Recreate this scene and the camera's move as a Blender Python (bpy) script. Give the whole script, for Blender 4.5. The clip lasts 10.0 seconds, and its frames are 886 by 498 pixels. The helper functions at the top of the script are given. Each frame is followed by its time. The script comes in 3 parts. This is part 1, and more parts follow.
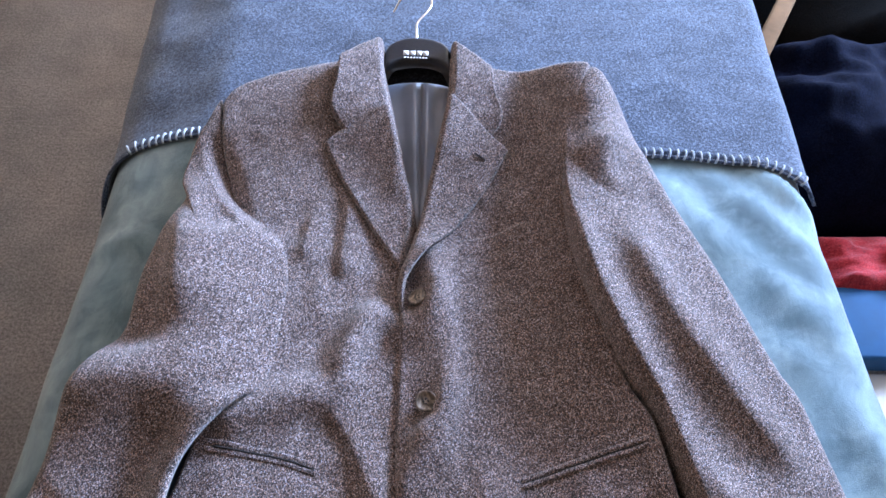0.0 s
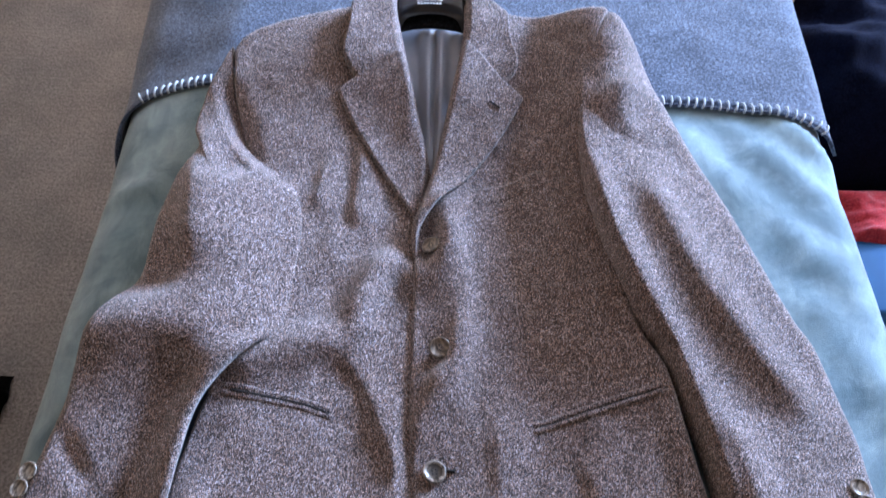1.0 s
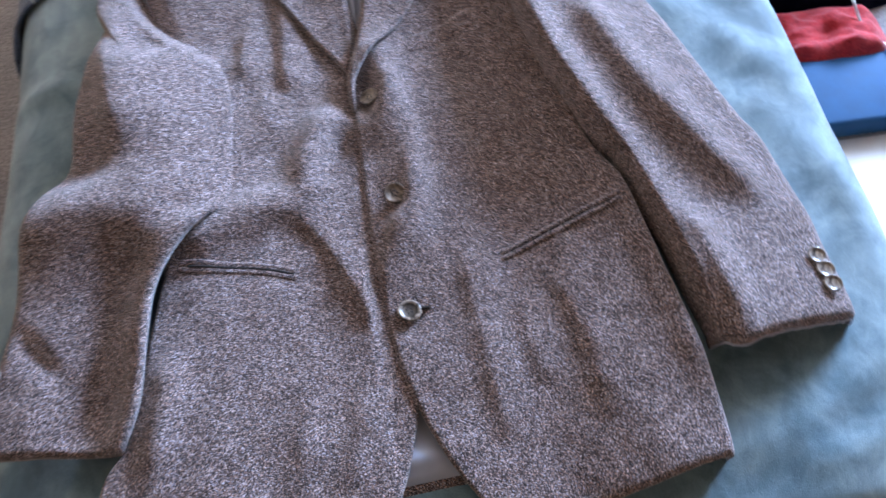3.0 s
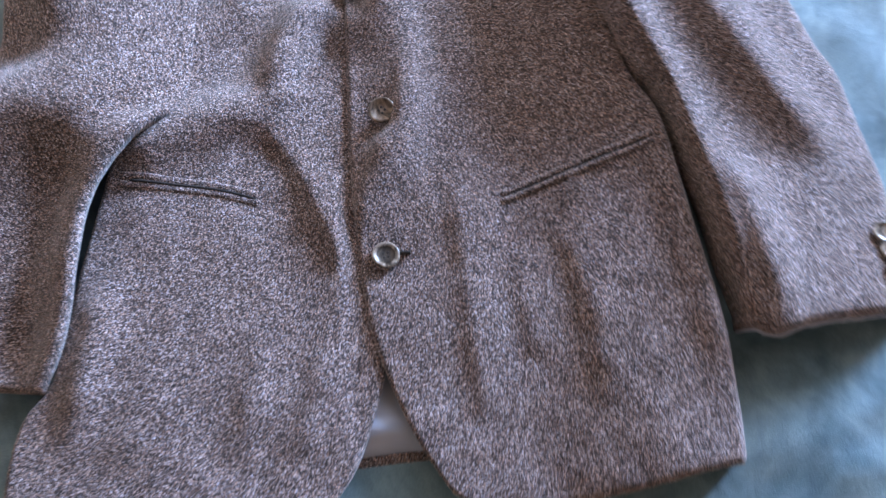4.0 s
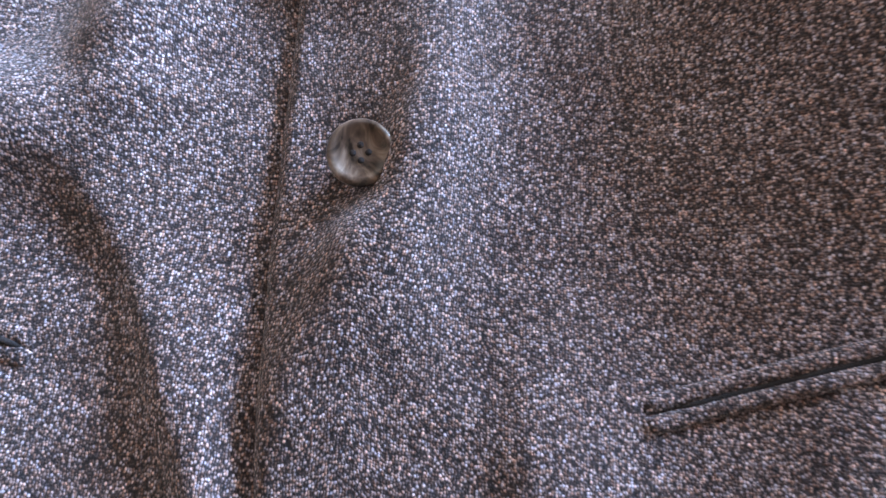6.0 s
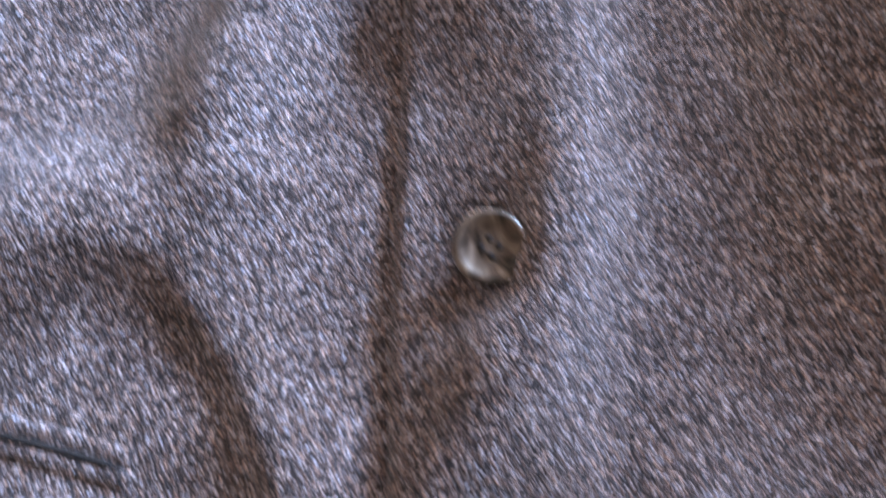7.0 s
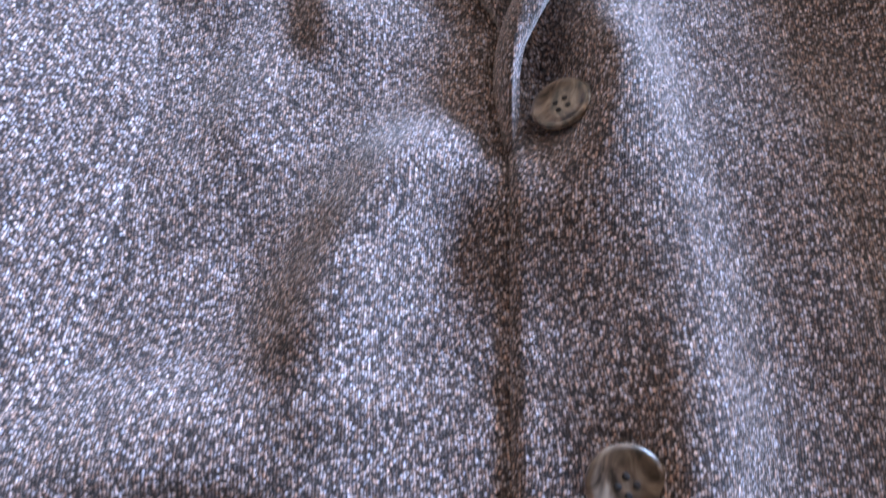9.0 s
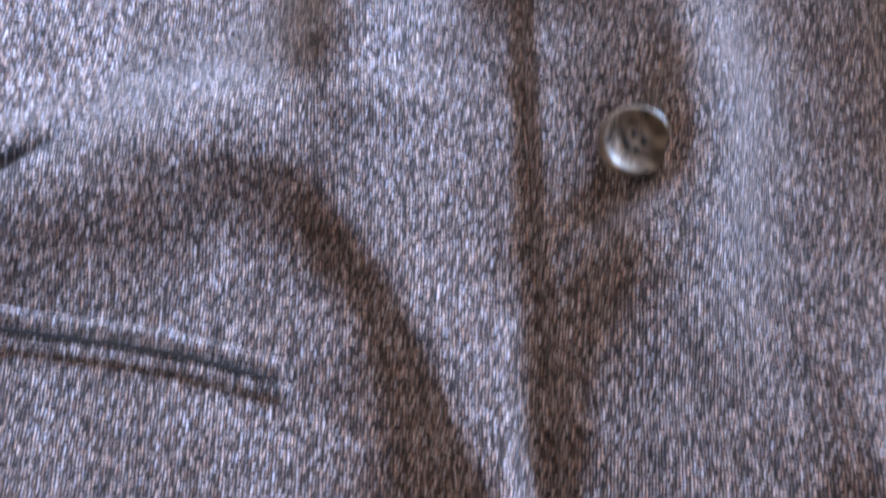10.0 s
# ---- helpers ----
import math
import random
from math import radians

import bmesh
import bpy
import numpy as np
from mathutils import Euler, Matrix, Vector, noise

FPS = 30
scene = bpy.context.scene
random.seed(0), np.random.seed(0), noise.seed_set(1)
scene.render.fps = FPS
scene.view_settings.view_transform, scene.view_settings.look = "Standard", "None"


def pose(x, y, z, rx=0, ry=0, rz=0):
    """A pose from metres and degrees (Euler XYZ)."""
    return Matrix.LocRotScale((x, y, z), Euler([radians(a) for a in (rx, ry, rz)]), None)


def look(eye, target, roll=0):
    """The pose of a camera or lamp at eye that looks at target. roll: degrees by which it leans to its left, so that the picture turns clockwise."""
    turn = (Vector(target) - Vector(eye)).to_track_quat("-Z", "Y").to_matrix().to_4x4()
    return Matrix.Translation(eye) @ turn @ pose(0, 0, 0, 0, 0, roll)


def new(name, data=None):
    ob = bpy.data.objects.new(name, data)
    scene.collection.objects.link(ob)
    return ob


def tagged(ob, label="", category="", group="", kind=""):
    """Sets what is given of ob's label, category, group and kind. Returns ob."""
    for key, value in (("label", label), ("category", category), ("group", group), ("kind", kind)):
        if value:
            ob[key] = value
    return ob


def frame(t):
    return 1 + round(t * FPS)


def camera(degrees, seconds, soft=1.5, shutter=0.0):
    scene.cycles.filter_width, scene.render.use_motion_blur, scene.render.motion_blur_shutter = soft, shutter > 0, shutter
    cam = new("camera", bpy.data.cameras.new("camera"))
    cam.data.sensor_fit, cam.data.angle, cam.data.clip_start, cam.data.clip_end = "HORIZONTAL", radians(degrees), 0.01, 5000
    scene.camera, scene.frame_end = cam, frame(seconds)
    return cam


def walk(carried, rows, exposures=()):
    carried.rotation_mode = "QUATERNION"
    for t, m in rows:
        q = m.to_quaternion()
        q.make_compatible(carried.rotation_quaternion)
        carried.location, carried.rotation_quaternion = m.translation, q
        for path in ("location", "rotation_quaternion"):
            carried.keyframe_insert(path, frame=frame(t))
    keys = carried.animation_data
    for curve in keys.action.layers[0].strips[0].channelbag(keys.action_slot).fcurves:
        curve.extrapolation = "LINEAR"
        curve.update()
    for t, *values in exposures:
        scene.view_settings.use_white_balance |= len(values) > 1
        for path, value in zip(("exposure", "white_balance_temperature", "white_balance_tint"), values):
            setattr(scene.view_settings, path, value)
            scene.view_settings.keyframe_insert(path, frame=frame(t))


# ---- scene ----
cam = camera(63.2, 10.0, soft=1.5, shutter=0.6)
PATH = [
    (0, (0.001, -0.087, 1.121), (0.064, 1.083, -0.5), 3.7),
    (0.5, (0.0, -0.09, 1.122), (0.05, 1.045, -0.524), 3.4),
    (1, (-0.001, -0.094, 1.113), (0.032, 0.98, -0.574), 2.8),
    (1.5, (-0.004, -0.105, 1.1), (0.036, 0.888, -0.636), 2.6),
    (2, (-0.011, -0.118, 1.085), (0.043, 0.8, -0.691), 1.7),
    (2.5, (-0.017, -0.13, 1.079), (0.06, 0.753, -0.714), 1.2),
    (3, (-0.009, -0.15, 1.066), (0.156, 0.722, -0.726), 1.5),
    (3.2, (-0.007, -0.15, 1.054), (0.188, 0.664, -0.763), 2.4),
    (4.3, (0.054, -0.03, 0.947), (0.015, 0.519, -0.976), -3.9),
    (4.5, (0.062, -0.006, 0.906), (-0.026, 0.56, -1.01), -6.4),
    (5, (0.053, 0.029, 0.82), (0.001, 0.629, -1.087), -0.2),
    (5.5, (0.042, 0.072, 0.739), (0.002, 0.645, -1.176), -0.8),
    (5.7, (0.042, 0.088, 0.719), (-0.005, 0.659, -1.197), -1.8),
    (6.8, (0.016, 0.127, 0.689), (-0.077, 0.553, -1.263), -10.3),
    (7, (0.002, 0.14, 0.691), (-0.056, 0.607, -1.253), -5.6),
    (7.5, (-0.014, 0.164, 0.687), (-0.086, 0.837, -1.195), -4.6),
    (8, (-0.02, 0.18, 0.691), (-0.111, 0.992, -1.134), -5.3),
    (8.5, (-0.022, 0.179, 0.689), (-0.107, 1.008, -1.129), -5.0),
    (9, (-0.028, 0.167, 0.69), (-0.118, 0.972, -1.138), -5.7),
    (9.5, (-0.031, 0.138, 0.688), (-0.097, 0.881, -1.168), -5.4),
    (10, (-0.037, 0.101, 0.683), (-0.105, 0.7, -1.224), -7.8),
]

walk(cam, [(t, look(eye, target, roll)) for t, eye, target, roll in PATH])

# ---- world, daylight, exposure ----
WIN_Y, WIN_Z, WALL_X, WALL_Y = (1.85, 3.65), (0.92, 2.20), 2.70, 4.00
world = bpy.data.worlds.new("sky")
world.use_nodes = True
scene.world = world
_sky = world.node_tree.nodes.new("ShaderNodeTexSky")
_sky.sky_type, _sky.sun_disc = "NISHITA", False
_sky.sun_elevation, _sky.sun_rotation = radians(35), radians(48)
world.node_tree.links.new(_sky.outputs[0], world.node_tree.nodes["Background"].inputs[0])
world.node_tree.nodes["Background"].inputs[1].default_value = 0.12
scene.view_settings.exposure = 0.0

_ld = bpy.data.lights.new("window_daylight", "AREA")
_ld.shape, _ld.size, _ld.size_y = "RECTANGLE", WIN_Y[1] - WIN_Y[0] - 0.1, WIN_Z[1] - WIN_Z[0] - 0.1
_ld.energy, _ld.color = 970.0, (0.445, 0.65, 1.06)
_lo = new("window_daylight", _ld)
_c = Vector((WALL_X - 0.02, sum(WIN_Y) / 2, sum(WIN_Z) / 2))
_lo.matrix_world = look(_c, _c + Vector((-1, 0, 0)))


# ---- materials ----
def mat(name, rough=0.8, metal=0.0):
    m = bpy.data.materials.new(name)
    m.use_nodes = True
    nt = m.node_tree
    b = nt.nodes["Principled BSDF"]
    b.inputs["Roughness"].default_value = rough
    b.inputs["Metallic"].default_value = metal
    return m, nt, b


def coords(nt, kind="Object", scale=(1, 1, 1), rot=(0, 0, 0)):
    tc = nt.nodes.new("ShaderNodeTexCoord")
    mp = nt.nodes.new("ShaderNodeMapping")
    mp.inputs["Scale"].default_value = scale
    mp.inputs["Rotation"].default_value = rot
    nt.links.new(tc.outputs[kind], mp.inputs["Vector"])
    return mp.outputs[0]


def noise_tex(nt, vec, scale, detail=2.0, rough=0.5, dist=0.0):
    n = nt.nodes.new("ShaderNodeTexNoise")
    n.inputs["Scale"].default_value = scale
    n.inputs["Detail"].default_value = detail
    n.inputs["Roughness"].default_value = rough
    n.inputs["Distortion"].default_value = dist
    nt.links.new(vec, n.inputs["Vector"])
    return n.outputs["Fac"]


def ramp(nt, fac, stops, interp="LINEAR"):
    r = nt.nodes.new("ShaderNodeValToRGB")
    r.color_ramp.interpolation = interp
    els = r.color_ramp.elements
    while len(els) < len(stops):
        els.new(0.5)
    for e, (p, c) in zip(els, stops):
        e.position, e.color = p, (*c, 1)
    nt.links.new(fac, r.inputs[0])
    return r.outputs[0]


def mix(nt, a, b, fac, mode="MIX"):
    m = nt.nodes.new("ShaderNodeMix")
    m.data_type, m.blend_type = "RGBA", mode
    for sock, v in ((m.inputs[0], fac), (m.inputs[6], a), (m.inputs[7], b)):
        if isinstance(v, (int, float)):
            sock.default_value = v
        elif isinstance(v, tuple):
            sock.default_value = (*v, 1)
        else:
            nt.links.new(v, sock)
    return m.outputs[2]


def bump(nt, b, height, strength, distance):
    n = nt.nodes.new("ShaderNodeBump")
    n.inputs["Strength"].default_value, n.inputs["Distance"].default_value = strength, distance
    nt.links.new(height, n.inputs["Height"])
    nt.links.new(n.outputs[0], b.inputs["Normal"])


def tweed(name):
    """Salt-and-pepper wool: short pale and dark fibres on a brown ground."""
    m, nt, b = mat(name, 0.95)
    v1 = coords(nt, "UV", (1.0, 0.42, 1.0))
    v2 = coords(nt, "UV", (1.0, 0.60, 1.0), (0, 0, 0.5))
    grain = nt.nodes.new("ShaderNodeTexVoronoi")
    grain.inputs["Scale"].default_value = 1150
    grain.inputs["Randomness"].default_value = 0.72
    nt.links.new(coords(nt, "UV", (1.0, 0.96, 1.0)), grain.inputs["Vector"])
    pick = nt.nodes.new("ShaderNodeSeparateColor")
    nt.links.new(grain.outputs["Color"], pick.inputs[0])
    wool = noise_tex(nt, v1, 900, 2.0, 0.6, 0.4)
    both = nt.nodes.new("ShaderNodeMix")
    both.inputs[0].default_value = 0.3
    nt.links.new(pick.outputs[0], both.inputs[2])
    nt.links.new(wool, both.inputs[3])
    fleck = both.outputs[0]
    fleck2 = noise_tex(nt, v2, 480, 2.0, 0.6, 0.4)
    heather = noise_tex(nt, coords(nt, "UV"), 60, 3.0)
    base = ramp(nt, fleck, [(0.14, (0.042, 0.031, 0.028)), (0.36, (0.160, 0.112, 0.098)), (0.56, (0.36, 0.282, 0.262)), (0.84, (0.64, 0.565, 0.565))])
    gap = ramp(nt, grain.outputs["Distance"], [(0.30, (1.22, 1.22, 1.22)), (0.66, (0.10, 0.088, 0.088))])
    base = mix(nt, base, gap, 1.0, "MULTIPLY")
    warm = ramp(nt, fleck2, [(0.36, (0.70, 0.63, 0.59)), (0.50, (0.97, 0.94, 0.92)), (0.64, (1.24, 1.23, 1.24))])
    col = mix(nt, base, warm, 1.0, "MULTIPLY")
    hue = ramp(nt, heather, [(0.35, (0.82, 0.77, 0.74)), (0.65, (1.08, 1.08, 1.10))])
    col = mix(nt, col, hue, 1.0, "MULTIPLY")
    tint = ramp(nt, noise_tex(nt, v2, 900, 1.0), [(0.36, (1.22, 0.97, 0.80)), (0.5, (1.0, 1.0, 1.0)), (0.64, (0.84, 0.98, 1.18))])
    col = mix(nt, col, tint, 1.0, "MULTIPLY")
    nt.links.new(col, b.inputs["Base Color"])
    b.inputs["Sheen Weight"].default_value = 0.25
    b.inputs["Sheen Roughness"].default_value = 0.5
    bump(nt, b, gap, 0.45, 0.0007)
    return m


def plush(name, dark, light, scale=14.0, sheen=0.4):
    """A short-pile velvet fabric with brushed patches."""
    m, nt, b = mat(name, 0.9)
    v = coords(nt)
    patch = noise_tex(nt, v, scale, 4.0, 0.6, 0.5)
    pile = noise_tex(nt, v, 900, 2.0)
    col = ramp(nt, patch, [(0.36, dark), (0.62, light)])
    brushed = noise_tex(nt, coords(nt, "Object", (1.0, 0.6, 1.0), (0, 0, 0.6)), 48, 3.0, 0.65, 0.8)
    col = mix(nt, col, ramp(nt, brushed, [(0.32, (0.80, 0.82, 0.84)), (0.68, (1.18, 1.16, 1.15))]), 1.0, "MULTIPLY")
    col = mix(nt, col, ramp(nt, pile, [(0.3, (0.85, 0.85, 0.85)), (0.7, (1.1, 1.1, 1.1))]), 1.0, "MULTIPLY")
    nt.links.new(col, b.inputs["Base Color"])
    b.inputs["Sheen Weight"].default_value = sheen
    bump(nt, b, pile, 0.3, 0.0015)
    return m


def felt(name, c0, c1, c2, scale=350, sheen=0.3):
    """Felted fleece with dark and light lint."""
    m, nt, b = mat(name, 0.95)
    v = coords(nt)
    f = noise_tex(nt, v, scale, 3.0, 0.7, 0.4)
    g = noise_tex(nt, v, 28, 6.0, 0.75)
    col = mix(nt, ramp(nt, f, [(0.33, c0), (0.5, c1), (0.68, c2)]), ramp(nt, g, [(0.32, (0.68, 0.68, 0.70)), (0.68, (1.22, 1.22, 1.22))]), 1.0, "MULTIPLY")
    nt.links.new(col, b.inputs["Base Color"])
    b.inputs["Sheen Weight"].default_value = sheen
    b.inputs["Specular IOR Level"].default_value = 0.2 if sheen else 0.04
    bump(nt, b, f, 0.5, 0.002)
    return m


def plain(name, colour, rough=0.6, metal=0.0, vary=0.15, scale=40.0, relief=0.1):
    m, nt, b = mat(name, rough, metal)
    n = noise_tex(nt, coords(nt), scale, 4.0, 0.6)
    lo = tuple(c * (1 - vary) for c in colour)
    hi = tuple(min(1, c * (1 + vary)) for c in colour)
    nt.links.new(ramp(nt, n, [(0.3, lo), (0.7, hi)]), b.inputs["Base Color"])
    if relief:
        bump(nt, b, n, relief, 0.002)
    return m


def horn(name, dark, mid, pale):
    m, nt, b = mat(name, 0.28)
    v = coords(nt)
    n = noise_tex(nt, v, 90, 3.0, 0.6, 1.5)
    nt.links.new(ramp(nt, n, [(0.38, dark), (0.52, mid), (0.68, pale)]), b.inputs["Base Color"])
    b.inputs["Coat Weight"].default_value = 0.3
    bump(nt, b, noise_tex(nt, v, 1500, 2.0), 0.08, 0.0004)
    return m


def carpet_mat():
    m, nt, b = mat("brown_carpet", 0.95)
    v = coords(nt)
    f = noise_tex(nt, v, 210, 3.0, 0.7)
    w = nt.nodes.new("ShaderNodeTexWave")
    w.bands_direction = "Y"
    w.inputs["Scale"].default_value, w.inputs["Distortion"].default_value = 22, 9.0
    w.inputs["Detail Scale"].default_value = 3.0
    nt.links.new(v, w.inputs["Vector"])
    g = noise_tex(nt, v, 9, 4.0, 0.6)
    col = ramp(nt, f, [(0.3, (0.178, 0.168, 0.170)), (0.7, (0.51, 0.488, 0.50))])
    col = mix(nt, col, ramp(nt, w.outputs["Fac"], [(0.0, (0.92, 0.92, 0.92)), (1.0, (1.05, 1.05, 1.05))]), 1.0, "MULTIPLY")
    col = mix(nt, col, ramp(nt, g, [(0.3, (0.8, 0.8, 0.8)), (0.7, (1.15, 1.12, 1.1))]), 1.0, "MULTIPLY")
    nt.links.new(col, b.inputs["Base Color"])
    bump(nt, b, f, 0.6, 0.004)
    return m


M_TWEED = tweed("tweed_wool")
M_LINING = plain("grey_lining", (0.33, 0.355, 0.43), 0.42, vary=0.08, scale=25)
M_SHEET = plush("teal_velvet", (0.078, 0.142, 0.172), (0.21, 0.305, 0.340))
M_BLANKET = felt("blue_grey_fleece", (0.014, 0.018, 0.032), (0.052, 0.070, 0.114), (0.17, 0.215, 0.305))
M_YARN = plain("pale_yarn", (0.46, 0.51, 0.56), 0.9, scale=900, relief=0.3)
M_CARPET = carpet_mat()
M_WALL = plain("warm_bounce_wall", (0.51, 0.325, 0.185), 0.85, vary=0.05, scale=6, relief=0.05)
M_CEIL = plain("bounce_ceiling", (0.47, 0.36, 0.265), 0.9, vary=0.04, scale=6, relief=0.05)
M_HANGER = plain("black_plastic", (0.012, 0.012, 0.016), 0.38, vary=0.3, scale=300, relief=0.06)
M_STEEL = plain("bright_steel", (0.78, 0.78, 0.80), 0.22, 1.0, vary=0.05, relief=0)
M_PRINT = plain("white_print", (0.78, 0.78, 0.80), 0.6, vary=0.05, relief=0)
M_HORN = horn("dark_horn", (0.022, 0.014, 0.010), (0.135, 0.094, 0.068), (0.34, 0.265, 0.205))
M_HORN_PALE = horn("mottled_horn", (0.035, 0.026, 0.021), (0.22, 0.175, 0.14), (0.56, 0.49, 0.42))
M_HORN_DARK = horn("near_black_horn", (0.010, 0.007, 0.006), (0.034, 0.024, 0.018), (0.085, 0.062, 0.048))
# sewing thread, and the painted shade in the pocket slits
M_THREAD_SHADE = plain("dark_thread_and_slit_shade", (0.022, 0.018, 0.017), 0.9, vary=0.3, scale=1500, relief=0.3)
M_NECK_SHADE = felt("neck_shade_black", (0.006, 0.006, 0.007), (0.012, 0.012, 0.014), (0.022, 0.022, 0.026), 300, 0.0)
M_MATTRESS = plain("mattress_ticking", (0.5, 0.5, 0.5), 0.9)
M_WOOD = plain("stained_wood", (0.15, 0.080, 0.038), 0.92, vary=0.25, scale=18)
M_WOOD.node_tree.nodes["Principled BSDF"].inputs["Specular IOR Level"].default_value = 0.1
M_NAVY = felt("navy_cloth", (0.0020, 0.0022, 0.006), (0.0035, 0.0042, 0.012), (0.006, 0.008, 0.020), 260, 0.0)
M_BLACK = felt("black_cloth", (0.002, 0.002, 0.002), (0.004, 0.0035, 0.0035), (0.007, 0.006, 0.006), 260, 0.0)
M_RED = felt("red_cloth", (0.22, 0.008, 0.012), (0.42, 0.016, 0.022), (0.55, 0.05, 0.05), 300)
M_BLUE = plain("blue_plastic", (0.0005, 0.062, 0.165), 0.8, vary=0.12, scale=25)
M_PAPER = plain("white_paper", (0.74, 0.74, 0.73), 0.7, vary=0.03, scale=20, relief=0.05)
M_CABLE = plain("white_cable", (0.72, 0.72, 0.72), 0.45, vary=0.03, relief=0)
M_FRAME = plain("white_window_paint", (0.75, 0.74, 0.72), 0.45, vary=0.04, relief=0.05)


# ---- geometry helpers ----
def part(name, bm, material, parent=None, label=""):
    me = bpy.data.meshes.new(name)
    bm.to_mesh(me)
    bm.free()
    me.materials.append(material)
    for p in me.polygons:
        p.use_smooth = True
    ob = new(name, me)
    if parent:
        ob.parent = parent
    if label:
        ob["label"] = label
    return ob


def thing(name, label, category, group="", kind=""):
    return tagged(new(name), label, category, group, kind)


def box_bm(x0, x1, y0, y1, z0, z1, bevel=0.0, seg=2):
    bm = bmesh.new()
    bmesh.ops.create_cube(bm, size=1, matrix=Matrix.LocRotScale(((x0 + x1) / 2, (y0 + y1) / 2, (z0 + z1) / 2), None, (x1 - x0, y1 - y0, z1 - z0)))
    if bevel:
        bmesh.ops.bevel(bm, geom=bm.edges[:], offset=bevel, segments=seg, affect="EDGES", profile=0.5)
    return bm


def curve(pts, n):
    """Smooth curve through the points, n samples even in length."""
    p = np.array(pts, float)
    if len(p) == 2:
        return p[0] + (p[1] - p[0]) * np.linspace(0, 1, n)[:, None]
    q = np.vstack([2 * p[0] - p[1], p, 2 * p[-1] - p[-2]])
    out = []
    for i in range(1, len(q) - 2):
        a, b, c, d = q[i - 1:i + 3]
        t = np.linspace(0, 1, 24, endpoint=False)[:, None]
        out.append(0.5 * (2 * b + (c - a) * t + (2 * a - 5 * b + 4 * c - d) * t ** 2 + (3 * b - a - 3 * c + d) * t ** 3))
    out = np.vstack(out + [p[-1:]])
    s = np.concatenate([[0], np.cumsum(np.linalg.norm(np.diff(out, axis=0), axis=1))])
    u = np.linspace(0, s[-1], n)
    return np.stack([np.interp(u, s, out[:, k]) for k in range(out.shape[1])], 1)


def patch(bottom, right, top, left, nu, nv):
    """A grid (nv, nu, 2) filled in between four curves; bottom and top run left to right, left and right upwards."""
    B, T, L, R = curve(bottom, nu), curve(top, nu), curve(left, nv), curve(right, nv)
    c00, c10, c01, c11 = (L[0] + B[0]) / 2, (R[0] + B[-1]) / 2, (L[-1] + T[0]) / 2, (R[-1] + T[-1]) / 2
    u, v = np.linspace(0, 1, nu)[None, :, None], np.linspace(0, 1, nv)[:, None, None]
    return ((1 - v) * B[None] + v * T[None] + (1 - u) * L[:, None] + u * R[:, None]
            - (1 - u) * (1 - v) * c00 - u * (1 - v) * c10 - (1 - u) * v * c01 - u * v * c11)


def sstep(x):
    x = np.clip(x, 0, 1)
    return x * x * (3 - 2 * x)


FOLD = 1.65


def ridge(X, Y, pts, h, wl, wr, fade=0.03):
    """A fold along a curve: crest height h, widths to the left and right of its direction, rounded where the curve bends."""
    c = curve(pts, 90)
    tan = np.gradient(c, axis=0)
    tan /= np.linalg.norm(tan, axis=1)[:, None]
    s = np.linspace(0, np.linalg.norm(np.diff(c, axis=0), axis=1).sum(), 90)
    end = sstep(np.minimum(s, s[-1] - s) / fade)
    dx, dy = X[..., None] - c[:, 0], Y[..., None] - c[:, 1]
    d2 = dx * dx + dy * dy
    near = d2.min(-1)
    k = np.exp(-(d2 - near[..., None]) / 0.00016)
    k /= k.sum(-1)[..., None]
    side = (k * (tan[:, 0] * dy - tan[:, 1] * dx)).sum(-1)
    w = wr + (wl - wr) / (1 + np.exp(-side / 0.0025))
    return FOLD * h * (k * end).sum(-1) * np.exp(-near / (w * w))


def wobble(X, Y, scale, amp, seed=0.0):
    f = np.vectorize(lambda x, y: noise.noise(Vector((x * scale, y * scale, seed))))
    return amp * f(X, Y)


LAST = {}


